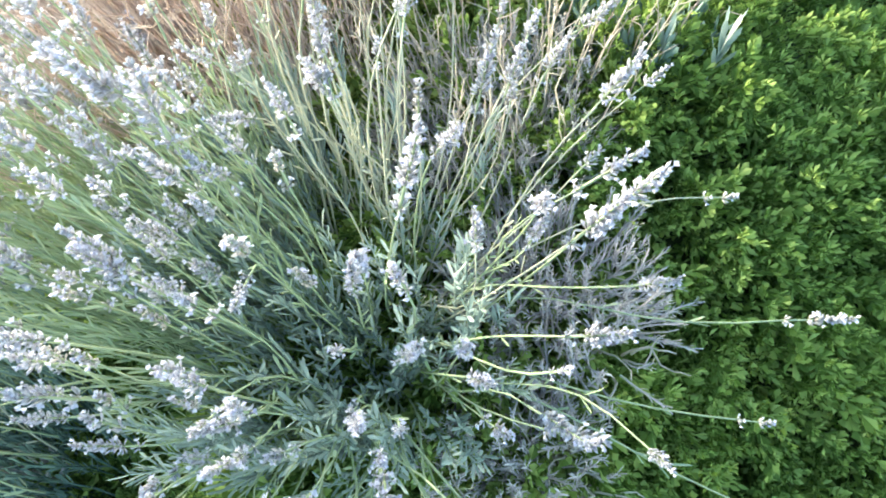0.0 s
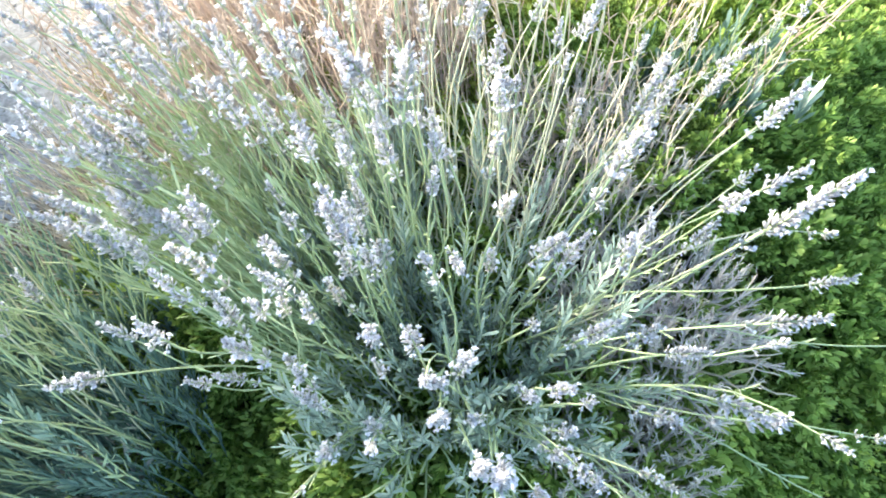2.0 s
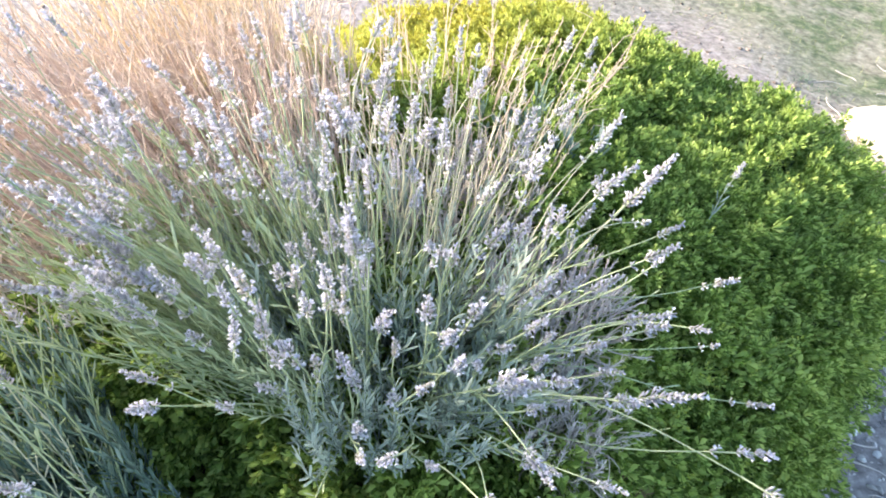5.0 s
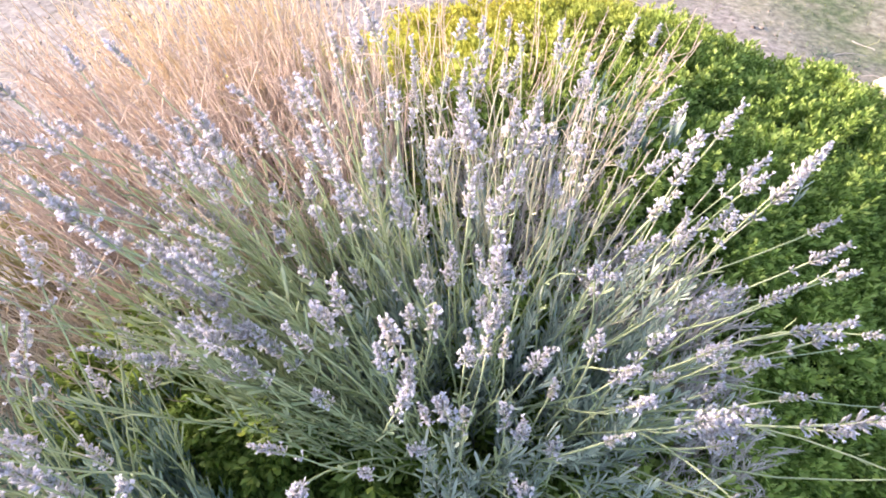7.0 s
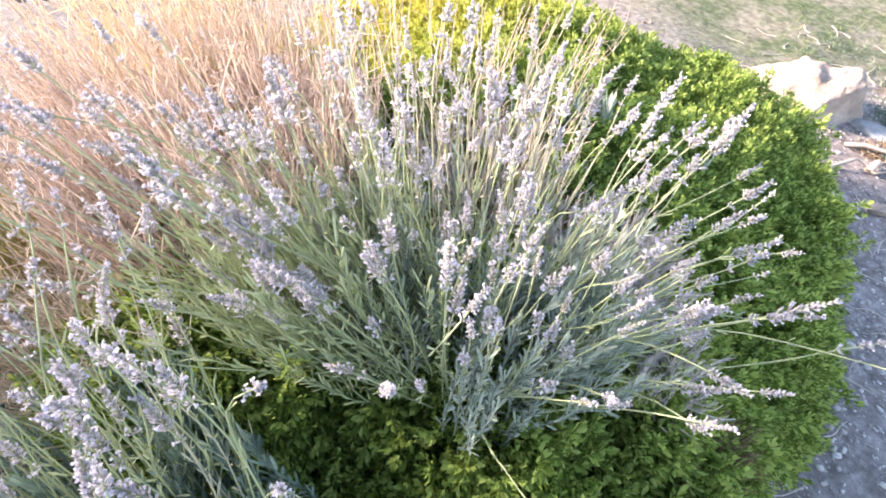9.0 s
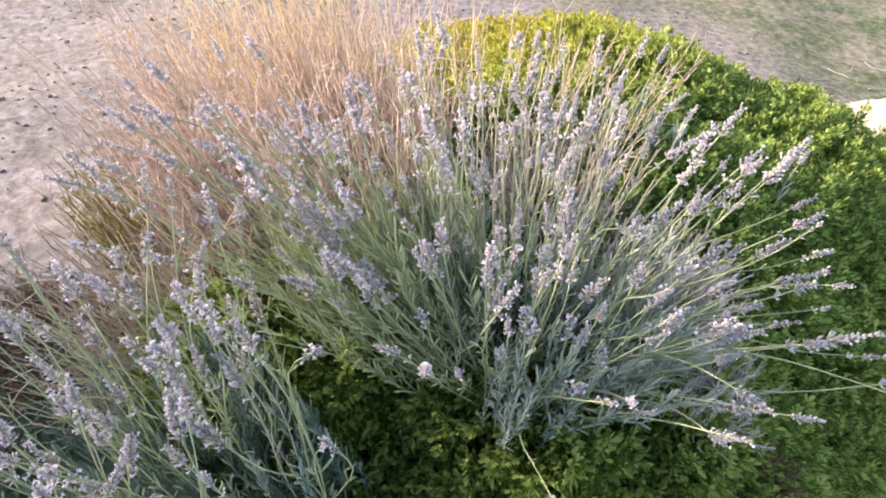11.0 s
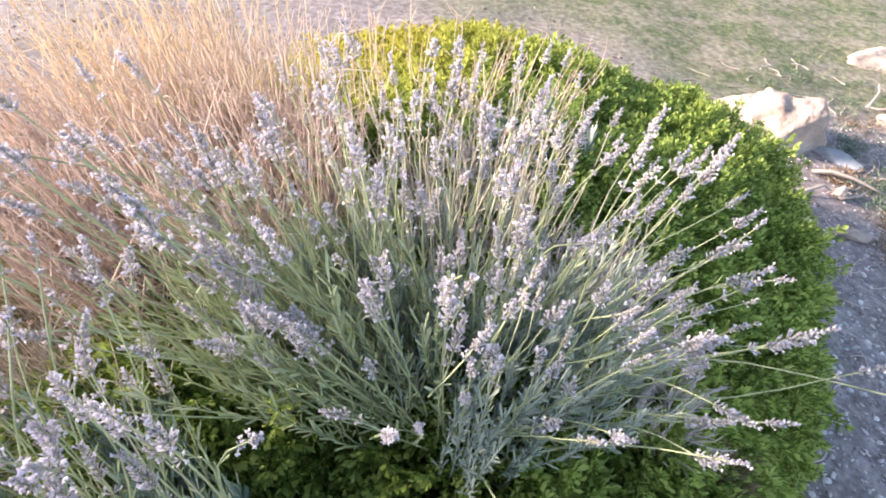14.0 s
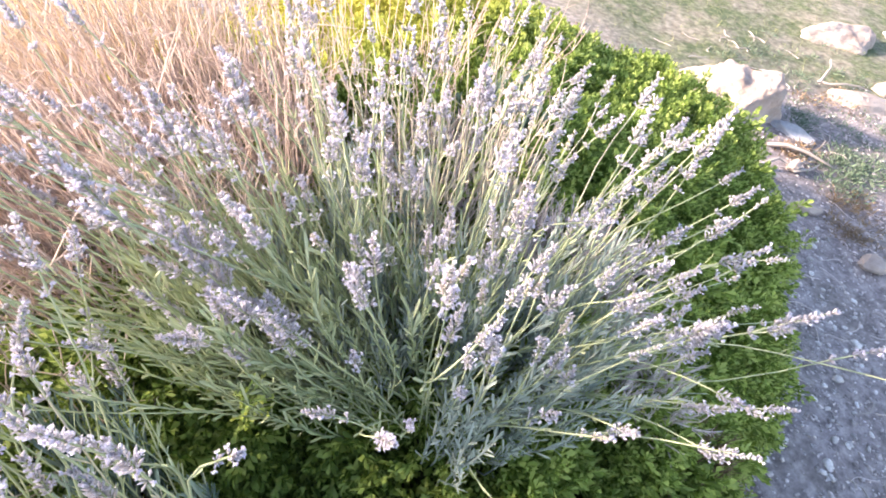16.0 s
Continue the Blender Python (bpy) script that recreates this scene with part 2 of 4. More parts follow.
class Soup:
    """Collects triangle pieces."""

    def __init__(self):
        self.v, self.f, self.n = [], [], 0

    def add(self, v, f):
        self.v.append(v)
        self.f.append(np.asarray(f) + self.n)
        self.n += len(v)

    def arrays(self):
        return np.concatenate(self.v), np.concatenate(self.f)

    def mesh(self, name, material):
        return mesh_of(name, *self.arrays(), material)


def stamp(templates, picks, mats):
    """Copies of small pieces at many poses, joined: templates is a list of (points, triangles)."""
    out = Soup()
    picks = np.asarray(picks)
    for k, (v, f) in enumerate(templates):
        mm = mats[picks == k]
        if not len(mm):
            continue
        pts = np.einsum("nij,vj->nvi", mm[:, :3, :3], v) + mm[:, None, :3, 3]
        idx = f[None] + (np.arange(len(mm)) * len(v))[:, None, None]
        out.add(pts.reshape(-1, 3), idx.reshape(-1, 3))
    return out


def frames(origins, ways, spins, sizes):
    """Poses whose z runs along ways, turned by spins about it."""
    z = ways / np.linalg.norm(ways, axis=1, keepdims=True)
    ref = np.where(np.abs(z[:, 2:3]) > 0.95, np.array([[1.0, 0, 0]]), np.array([[0, 0, 1.0]]))
    x = np.cross(ref, z)
    x /= np.linalg.norm(x, axis=1, keepdims=True)
    y = np.cross(z, x)
    c, s = np.cos(spins)[:, None], np.sin(spins)[:, None]
    xx, yy = x * c + y * s, -x * s + y * c
    m = np.zeros((len(z), 4, 4))
    m[:, :3, 0], m[:, :3, 1], m[:, :3, 2], m[:, :3, 3] = xx * sizes[:, None], yy * sizes[:, None], z * sizes[:, None], origins
    m[:, 3, 3] = 1
    return m


def tube(points, radii, sides=4):
    """A tapering tube along points, closed at its tip."""
    p = np.asarray(points, dtype=float)
    r = np.broadcast_to(np.asarray(radii, dtype=float), (len(p),))
    t = np.gradient(p, axis=0)
    t /= np.linalg.norm(t, axis=1, keepdims=True) + 1e-9
    ref = np.array([0.3, 0.2, 1.0]) if abs(t[0, 2]) < 0.9 else np.array([1.0, 0.2, 0])
    x = np.cross(ref, t)
    x /= np.linalg.norm(x, axis=1, keepdims=True) + 1e-9
    y = np.cross(t, x)
    a = np.arange(sides) * 2 * math.pi / sides
    ring = x[:, None] * np.cos(a)[None, :, None] + y[:, None] * np.sin(a)[None, :, None]
    v = (p[:, None] + ring * r[:, None, None]).reshape(-1, 3)
    f = []
    for i in range(len(p) - 1):
        for j in range(sides):
            k = (j + 1) % sides
            a0, a1, b0, b1 = i * sides + j, i * sides + k, (i + 1) * sides + j, (i + 1) * sides + k
            f += [(a0, a1, b1), (a0, b1, b0)]
    tip = len(v)
    v = np.vstack([v, p[-1] + t[-1] * r[-1]])
    last = (len(p) - 1) * sides
    f += [(last + j, last + (j + 1) % sides, tip) for j in range(sides)]
    return v, np.array(f)


def bud(length, radius, sides=4, belly=0.55):
    """A closed spindle along z from the origin."""
    a = np.arange(sides) * 2 * math.pi / sides
    ring = np.stack([np.cos(a) * radius, np.sin(a) * radius, np.full(sides, length * belly)], 1)
    v = np.vstack([[0, 0, 0], ring, [0, 0, length]])
    f = []
    for j in range(sides):
        k = (j + 1) % sides
        f += [(0, 1 + k, 1 + j), (sides + 1, 1 + j, 1 + k)]
    return v, np.array(f)


def blade(length, width, fold=0.25, bend=0.2):
    """A narrow leaf along z, folded along its rib and bent to one side."""
    v = [(0, 0, 0)]
    for k, w in ((0.35, 0.8), (0.82, 0.95)):
        z, y = length * k, bend * length * k * k
        v += [(-width / 2 * w, y + fold * width * w, z), (0, y, z), (width / 2 * w, y + fold * width * w, z)]
    v.append((0, bend * length, length))
    f = [(0, 2, 1), (0, 3, 2), (1, 2, 5), (1, 5, 4), (2, 3, 6), (2, 6, 5), (4, 5, 7), (5, 6, 7)]
    return np.array(v, dtype=float), np.array(f)


def moved(piece, m):
    v, f = piece
    return v @ m[:3, :3].T + m[:3, 3], f


def one_frame(origin, way, spin=0.0, size=1.0):
    return frames(np.array([origin], dtype=float), np.array([way], dtype=float), np.array([spin]), np.array([size]))[0]


def part(name, mesh, parent, label=""):
    ob = new(name, mesh)
    ob.parent = parent
    return tagged(ob, label)


def thing(name, label, category, group="", kind="", at=(0, 0, 0)):
    ob = tagged(new(name), label, category, group, kind)
    ob.location = at
    return ob


rng = np.random.default_rng(7)

# ---- the ground ----


def ground_height(x, y):
    r = np.hypot(x, y)
    return (0.018 * np.sin(x * 2.1 + 0.6 * y) * np.cos(y * 1.7 - 0.4) + 0.010 * np.sin(5.3 * x + 1) * np.sin(4.7 * y)) * np.exp(-(r / 12) ** 2)


def build_ground():
    ax = np.concatenate([-np.geomspace(400, 6, 14), np.linspace(-5.5, 7.5, 160), np.geomspace(8, 400, 14)])
    ay = np.concatenate([-np.geomspace(400, 4, 14), np.linspace(-3.5, 9.5, 160), np.geomspace(10, 400, 14)])
    gx, gy = np.meshgrid(ax, ay)
    v = np.stack([gx, gy, ground_height(gx, gy)], -1).reshape(-1, 3)
    nx, ny = len(ax), len(ay)
    i, j = np.meshgrid(np.arange(nx - 1), np.arange(ny - 1))
    a = (j * nx + i).ravel()
    f = np.concatenate([np.stack([a, a + 1, a + nx + 1], 1), np.stack([a, a + nx + 1, a + nx], 1)])
    me = mesh_of("ground", v, f, M_GROUND)
    me.polygons.foreach_set("use_smooth", np.ones(len(f), dtype=bool))
    return tagged(new("ground", me), "dry patchy lawn thinning into bare stony earth", "ground", kind="structure")


build_ground()


def build_shade_wall():
    """An unseen plain wall, added to keep the low sun off the front of the bed."""
    d = Vector((math.cos(radians(SUN_AZ)), math.sin(radians(SUN_AZ)), 0))
    along = Vector((-d.y, d.x, 0))
    end = Vector((-0.55, 0.85, 0)) + d * 6.0
    bm = bmesh.new()
    bmesh.ops.create_cube(bm, size=1.0)
    for v in bm.verts:
        v.co = end + along * ((v.co.x + 0.5) * 9.0) + d * ((v.co.y + 0.5) * 0.3) + Vector((0, 0, -0.1 + (v.co.z + 0.5) * 2.75))
    bmesh.ops.recalc_face_normals(bm, faces=bm.faces[:])
    bmesh.ops.bevel(bm, geom=bm.edges[:], offset=0.02, segments=2, affect="EDGES")
    me = bpy.data.meshes.new("added_shade_wall")
    bm.to_mesh(me)
    bm.free()
    me.materials.append(M_ROCK)
    tagged(new("added_shade_wall", me), "unseen plain wall added to shade the front of the bed", "wall", kind="structure")


build_shade_wall()

# ---- the juniper mound ----
MOUND_C = np.array([0.25, 1.05])
MOUND_TOP = 0.70
CROWN_DROP = 0.17
_ang = np.array([-180, -150, -110, -73, -45, -23, 0, 15, 37, 61, 85, 108, 135, 160, 180.0])
_rad = np.array([0.84, 1.08, 1.16, 0.82, 0.88, 0.985, 1.15, 1.135, 1.13, 1.12, 0.99, 0.98, 0.92, 0.86, 0.84])


def mound_radius(a):
    """Reach of the shrub, in metres, by the angle in radians."""
    return np.interp(np.degrees(a), _ang, _rad) * (1 + 0.03 * np.sin(5 * a + 1) + 0.02 * np.sin(11 * a))


def lumps(x, y):
    hollow = 0.145 * np.exp(-((x + 0.27) / 0.13) ** 2 - ((y - 0.40) / 0.15) ** 2)
    return -hollow + 0.030 * np.sin(6.1 * x + 2.0 * y + 0.5) * np.sin(5.2 * y - 1.3 * x) + 0.016 * np.sin(13 * x + 1.1) * np.sin(12 * y + 0.4) + 0.010 * np.sin(27 * x - 9 * y) * np.sin(23 * y + 4 * x)


def rise(x, y):
    """The crown stands a little higher towards the lavender."""
    return 0.13 * np.clip(-0.7 * (x - MOUND_C[0]) - 0.5 * (y - MOUND_C[1]), -0.2, 0.9)


def mound_point(a, rho):
    """A point of the shrub's surface: rho 0 in the middle, 1 at the foot of the rim."""
    R = mound_radius(a)
    s = np.clip(rho, 0, 1)
    # a flat crown that rolls over into a steep rim
    r = np.where(s < 0.72, s / 0.72 * 0.86, 0.86 + 0.16 * np.sin((s - 0.72) / 0.28 * math.pi * 0.62)) * R
    drop = np.where(s < 0.72, CROWN_DROP * (s / 0.72) ** 2.5, CROWN_DROP + (0.66 - CROWN_DROP) * (1 - np.cos((s - 0.72) / 0.28 * math.pi * 0.5)) ** 0.9)
    x, y = MOUND_C[0] + r * np.cos(a), MOUND_C[1] + r * np.sin(a)
    z = MOUND_TOP - drop + (lumps(x, y) + rise(x, y)) * np.clip((1.0 - s) / 0.28, 0.0, 1)
    return np.stack([x, y, z], -1)


def lobe(length, width):
    """A small scaly shoot: two halves folded along a rib, blunt at the end."""
    v = [(0, 0, 0), (-width / 2, -width * 0.3, length * 0.66), (0, 0, length), (width / 2, -width * 0.3, length * 0.66)]
    return np.array(v), np.array([(0, 2, 1), (0, 3, 2)])


def juniper_spray(seed, length=0.04, twigs=7):
    """A feathery plume: side twigs of narrow lobes on an axis. Returns the older lobes and the pale young ones apart."""
    r = np.random.default_rng(seed)
    s, tips = Soup(), Soup()
    bend = r.uniform(-0.006, 0.006)
    cup = r.uniform(-0.15, 0.35)
    unit = 0.0110

    def at(k):
        return np.array([bend * math.sin(2.5 * k), cup * length * k * k, length * k])

    def put(soup, p, way, size):
        soup.add(*moved(lobe(unit * size, 0.0042 * r.uniform(0.8, 1.25)), one_frame(p, way, r.uniform(-1.2, 1.2))))
    s.add(*moved(lobe(length, 0.0028), one_frame((0, 0, 0), (bend, 0.05, 1.0))))
    for d in (-0.7, -0.2, 0.25, 0.7):
        put(tips, at(0.88), np.array([d, cup + r.uniform(-0.3, 0.3), 1.0]), r.uniform(0.8, 1.2))
    for i in range(twigs):
        k = 0.08 + 0.82 * i / (twigs - 1)
        p = at(k)
        l = length * (0.46 - 0.26 * k) * r.uniform(0.75, 1.25)
        a = i * 2.4 + r.uniform(-0.4, 0.4)
        way = np.array([math.cos(a), 0.6 * math.sin(a), r.uniform(0.7, 1.2)])
        way /= np.linalg.norm(way)
        side = np.cross(way, (0, 1.0, 0.2))
        s.add(*moved(lobe(l, 0.0026), one_frame(p, way, r.uniform(-0.9, 0.9))))
        for q, d in ((0.30, 1), (0.48, -1), (0.66, 1), (0.84, -1)):
            put(tips if q > 0.5 and i % 2 else s, p + way * l * q, way + side * 0.75 * d + r.normal(0, 0.2, 3), r.uniform(0.6, 0.95))
        put(tips, p + way * l * 0.85, way, r.uniform(0.7, 1.1))
    return s.arrays(), tips.arrays()


def two_tone(name, a, c, mat_a, mat_c):
    """One mesh of two triangle sets with a material each."""
    me = mesh_of(name, np.vstack([a[0], c[0]]), np.vstack([a[1], c[1] + len(a[0])]), mat_a)
    me.materials.append(mat_c)
    me.polygons.foreach_set("material_index", np.concatenate([np.zeros(len(a[1])), np.ones(len(c[1]))]).astype(np.int32))
    return me


def build_juniper():
    shrub = thing("juniper_shrub", "low spreading green juniper mound with feathery sprays", "shrub", at=(0.25, 1.05, 0))
    off = np.array([0.25, 1.05, 0])
    # dark inner mass of twigs and old needles; shade under sprays in its colour
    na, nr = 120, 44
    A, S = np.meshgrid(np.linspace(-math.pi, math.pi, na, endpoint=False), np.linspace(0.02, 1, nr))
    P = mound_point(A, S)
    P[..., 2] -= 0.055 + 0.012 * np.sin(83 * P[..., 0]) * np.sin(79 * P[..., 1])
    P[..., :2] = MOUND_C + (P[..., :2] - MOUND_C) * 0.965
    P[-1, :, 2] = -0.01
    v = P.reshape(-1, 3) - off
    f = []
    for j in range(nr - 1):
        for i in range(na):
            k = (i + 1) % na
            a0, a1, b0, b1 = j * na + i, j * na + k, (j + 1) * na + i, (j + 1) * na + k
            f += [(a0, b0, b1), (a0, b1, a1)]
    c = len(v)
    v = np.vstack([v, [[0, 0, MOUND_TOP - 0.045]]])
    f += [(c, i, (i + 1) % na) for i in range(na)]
    me = mesh_of("inner_wood", v, f, M_SHADED_WOOD)
    part("inner_wood", me, shrub, "dark woody inside of the shrub, shade in its colour")
    # sprays, gathered into small plumes that lean outwards
    spr = [juniper_spray(k, 0.036 + 0.005 * (k % 3)) for k in range(10)]
    n = N_PLUMES
    u, w = (0.5 + 0.75488 * np.arange(n)) % 1.0, (0.5 + 0.56984 * np.arange(n)) % 1.0
    rho = np.where(u < 0.64, np.sqrt(u / 0.64) * 0.74, 0.74 + 0.25 * (u - 0.64) / 0.36) + rng.normal(0, 0.006, n)
    a = -math.pi + 2 * math.pi * w + rng.normal(0, 0.01, n)
    # the hollow between the lavender bushes is full of growth
    a = np.concatenate([a, np.radians(rng.uniform(-160, -88, 420))])
    rho = np.concatenate([rho, rng.uniform(0.45, 0.86, 420)])
    n = len(a)
    # the far rim and the part under the dead bush stay thin
    deg = np.degrees(a)
    thin = ((deg > 50) & (rho > 0.84)) | ((deg > 100) & (deg < 165) & (rho > 0.3))
    ok = ~thin | (rng.uniform(0, 1, n) < 0.25)
    a, rho = a[ok], rho[ok]
    p = mound_point(a, rho)
    e = 0.01
    da = mound_point(a + e, rho) - p
    dr = mound_point(a, np.minimum(rho + e, 1)) - mound_point(a, np.minimum(rho + e, 1) - e)
    nrm = np.cross(dr, da)
    nrm /= np.linalg.norm(nrm, axis=1, keepdims=True) + 1e-9
    nrm[nrm[:, 2] < -0.3] *= -1
    out = np.stack([np.cos(a), np.sin(a), np.zeros(len(a))], 1)
    axis = nrm * 0.75 + out * 0.65 + rng.normal(0, 0.20, (len(a), 3))
    axis /= np.linalg.norm(axis, axis=1, keepdims=True)
    p = p - nrm * (0.008 + rng.uniform(0, 0.040, len(a)))[:, None]
    big = rng.uniform(1.25, 1.95, len(a))
    per = 5
    k = np.tile(np.linspace(0, 1, per), len(a))
    axis, p, big, nrm = (np.repeat(q, per, axis=0) for q in (axis, p, big, nrm))
    n = len(k)
    side = rng.normal(0, 1, (n, 3))
    side -= axis * np.sum(side * axis, axis=1, keepdims=True)
    side /= np.linalg.norm(side, axis=1, keepdims=True)
    way = axis + side * ((0.95 - 0.75 * k) * rng.uniform(0.6, 1.2, n))[:, None]
    p = p + axis * ((0.034 * k - 0.016) * big)[:, None] + side * 0.006
    size = rng.uniform(0.8, 1.2, n) * big * (1.08 - 0.25 * k)
    m = frames(p - off, way, rng.uniform(0, 6.28, n), size)
    picks = rng.integers(0, len(spr), n)
    old, young = stamp([t[0] for t in spr], picks, m), stamp([t[1] for t in spr], picks, m)
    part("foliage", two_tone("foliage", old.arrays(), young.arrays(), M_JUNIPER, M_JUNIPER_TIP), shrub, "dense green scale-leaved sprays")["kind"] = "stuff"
    # long pale leading shoots that stand out of the crown
    lead = [juniper_spray(40 + k, 0.11, 18) for k in range(4)]
    meshes = [two_tone("leading_shoot", t[0], t[1], M_JUNIPER_TIP, M_JUNIPER_NEW) for t in lead]
    n = 330
    aa = np.where(rng.uniform(0, 1, n) < 0.55, rng.uniform(-0.3, 2.3, n), rng.uniform(-math.pi, math.pi, n))
    rr = np.where(rng.uniform(0, 1, n) < 0.5, rng.uniform(0.5, 0.85, n), np.sqrt(rng.uniform(0.02, 0.7, n)) * 0.8)
    pp = mound_point(aa, rr)
    for k in range(n):
        w = np.array([math.cos(aa[k]), math.sin(aa[k]), 0.55]) + rng.normal(0, 0.35, 3)
        ob = part("leading_shoot", meshes[k % 4], shrub)
        ob.matrix_local = Matrix(one_frame(pp[k] - off - np.array([0, 0, 0.02]), w, rng.uniform(0, 6), rng.uniform(0.5, 0.95)).tolist())
    # one pale shoot that stands up in front of the lavender and nods over
    nod = part("leading_shoot", meshes[1], shrub, "pale yellow-green nodding shoot")
    nod.matrix_local = Matrix(one_frame(np.array([-0.335, 0.50, 0.765]) - off, (0.12, -0.30, 0.75), 0.4, 0.85).tolist())
    return shrub


N_PLUMES = 2050
build_juniper()

# ---- lavender ----


def spike_pieces(seed, length=0.045, width=0.0085, gap=True):
    """A flower head: tiers of slim upright calyces along a short axis, the lowest tier set apart, with a few open corollas."""
    r = np.random.default_rng(seed)
    s, petals, axis = Soup(), Soup(), Soup()
    rings = max(int(length / 0.0050), 4)
    lean = r.normal(0, 0.05, 2)
    axis.add(*tube([(0, 0, -0.014), (lean[0] * length * 0.5, lean[1] * length * 0.5, length * 0.5), (lean[0] * length, lean[1] * length, length * 0.95)], [0.0012, 0.0010, 0.0008], 4))
    heights = [0.006 + (length - 0.006) * k / (rings - 1) + r.uniform(-0.0012, 0.0012) for k in range(rings)]
    if gap:
        heights[0] = -0.012
    for i, h in enumerate(heights):
        k = i / (rings - 1)
        count = int(r.integers(7, 11)) if k < 0.8 else 6
        fat = width * (0.80 + 0.35 * math.sin(math.pi * min(k + 0.25, 1.0))) * r.uniform(0.85, 1.2)
        for j in range(count):
            if r.uniform() < 0.08:
                continue
            a = j * 6.283 / count + i * 0.45 + r.uniform(-0.4, 0.4)
            way = np.array([math.cos(a), math.sin(a), 0.75 + 1.2 * k + r.uniform(-0.45, 0.6)])
            o = (lean[0] * h, lean[1] * h, h)
            long = fat * r.uniform(0.75, 1.35)
            s.add(*moved(bud(long, 0.00135 * r.uniform(0.8, 1.25), 3, 0.72), one_frame(o, way, r.uniform(0, 6))))
            if r.uniform() < 0.20:
                tip = np.array(o) + way / np.linalg.norm(way) * long * 0.9
                for q in range(4):
                    c = q * 1.571 + r.uniform(0, 1)
                    petals.add(*moved(lobe(0.0042, 0.0032), one_frame(tip, way + 1.1 * np.array([math.cos(c) * -math.sin(a), math.cos(c) * math.cos(a), math.sin(c)]), q)))
    return s, petals, axis


def make_spikes(material, count, seed, lengths, widths):
    res = []
    for k in range(count):
        f = k / max(count - 1, 1)
        pieces = spike_pieces(seed + k, lengths[0] + (lengths[1] - lengths[0]) * f, widths[0] + (widths[1] - widths[0]) * ((k * 3) % count) / count, k % 3 != 1)
        whole, slots = Soup(), []
        for slot, soup in enumerate(pieces):
            if soup.n:
                va, fa = soup.arrays()
                whole.add(va, fa)
                slots += [slot] * len(fa)
        me = whole.mesh("flower_spike", material)
        me.materials.append(M_PETAL)
        me.materials.append(M_STALK)
        me.polygons.foreach_set("material_index", np.array(slots, dtype=np.int32))
        res.append(me)
    return res


SPIKES = make_spikes(M_SPIKE, 14, 100, (0.026, 0.066), (0.0070, 0.0098))
SPIKES_DRY = make_spikes(M_SPIKE_DRY, 6, 200, (0.022, 0.050), (0.0055, 0.0074))


def stalk_points(base, way, length, droop, r, n=8):
    """A stalk that leaves the base steeply and leans over with its own weight."""
    way = np.asarray(way, dtype=float)
    way = way / np.linalg.norm(way)
    side = np.array([way[0], way[1], 0.0])
    k = np.linspace(0, 1, n)[:, None]
    wob = r.normal(0, 0.018, 3)
    phase, beat = r.uniform(-0.6, 0.6), r.uniform(3.2, 6.5)
    p = np.asarray(base) + way * length * k + side * droop * length * k * k - np.array([0, 0, 1]) * droop * 0.45 * length * k * k
    return p + wob * (np.sin(k * beat + phase) - math.sin(phase)) * length * 2


LEAF_SET = [blade(0.036, 0.0037, 0.25, 0.12), blade(0.028, 0.0042, 0.22, 0.28), blade(0.043, 0.0035, 0.28, -0.08), blade(0.021, 0.0038, 0.2, 0.35)]


def lavender_stem(parent, off, pts, r, spikes, spike_scale=1.0, leaves=5, material=None):
    """One flowering stalk with pairs of narrow leaves on its lower part and a head at its tip."""
    s = Soup()
    s.add(*tube(pts - off, np.linspace(0.0014, 0.0009, len(pts)), 4))
    for q in range(leaves):
        k = 0.10 + 0.62 * q / max(leaves - 1, 1) + r.uniform(-0.05, 0.05)
        g = k * (len(pts) - 1)
        i = int(g)
        p = pts[i] + (pts[i + 1] - pts[i]) * (g - i)
        t = pts[i + 1] - pts[i]
        t /= np.linalg.norm(t)
        a = r.uniform(0, 6.28)
        for sgn in (0, math.pi):
            w = t + 0.5 * np.array([math.cos(a + sgn), math.sin(a + sgn), 0.1])
            s.add(*moved(LEAF_SET[int(r.integers(0, 4))], one_frame(p - off, w, r.uniform(0, 6), r.uniform(0.4, 1.0) * (1.10 - 0.45 * k))))
    stem = part("flower_stem", s.mesh("flower_stem", material or M_STALK), parent)
    if spikes:
        head = part("flower_spike", spikes[int(r.integers(0, len(spikes)))], stem)
        d = pts[-1] - pts[-2]
        head.matrix_local = Matrix(one_frame(pts[-1] - off, d, r.uniform(0, 6), r.uniform(0.66, 1.12) * spike_scale).tolist())
    return stem


def arc(base, tip, sag, r, n=9):
    """A stalk from base to tip that rises early (sag above 0) or late and sways a little to one side."""
    base, tip = np.asarray(base, dtype=float), np.asarray(tip, dtype=float)
    k = np.linspace(0, 1, n)[:, None]
    long = np.linalg.norm(tip - base)
    bow, wave = r.normal(0, 0.055, 3) * long, r.normal(0, 0.02, 3) * long
    return base + (tip - base) * k + np.array([0, 0, 1.0]) * sag * np.sin(k * math.pi) + bow * np.sin(k * math.pi) + wave * np.sin(k * 2 * math.pi)


FRONT = np.array([-0.5, -0.866])


def stem_way(a, tilt, lean, front, right=1.0):
    """Direction of a stem: it leans outwards, less so on the side where the bush is pressed back."""
    w = math.sin(tilt) * np.array([math.cos(a), math.sin(a)])
    h = w @ FRONT
    if h > 0:
        w = w - FRONT * h * (1 - front)
    if w[0] > 0:
        w[0] *= right
    return np.array([w[0] + lean[0], w[1] + lean[1], math.cos(tilt)])


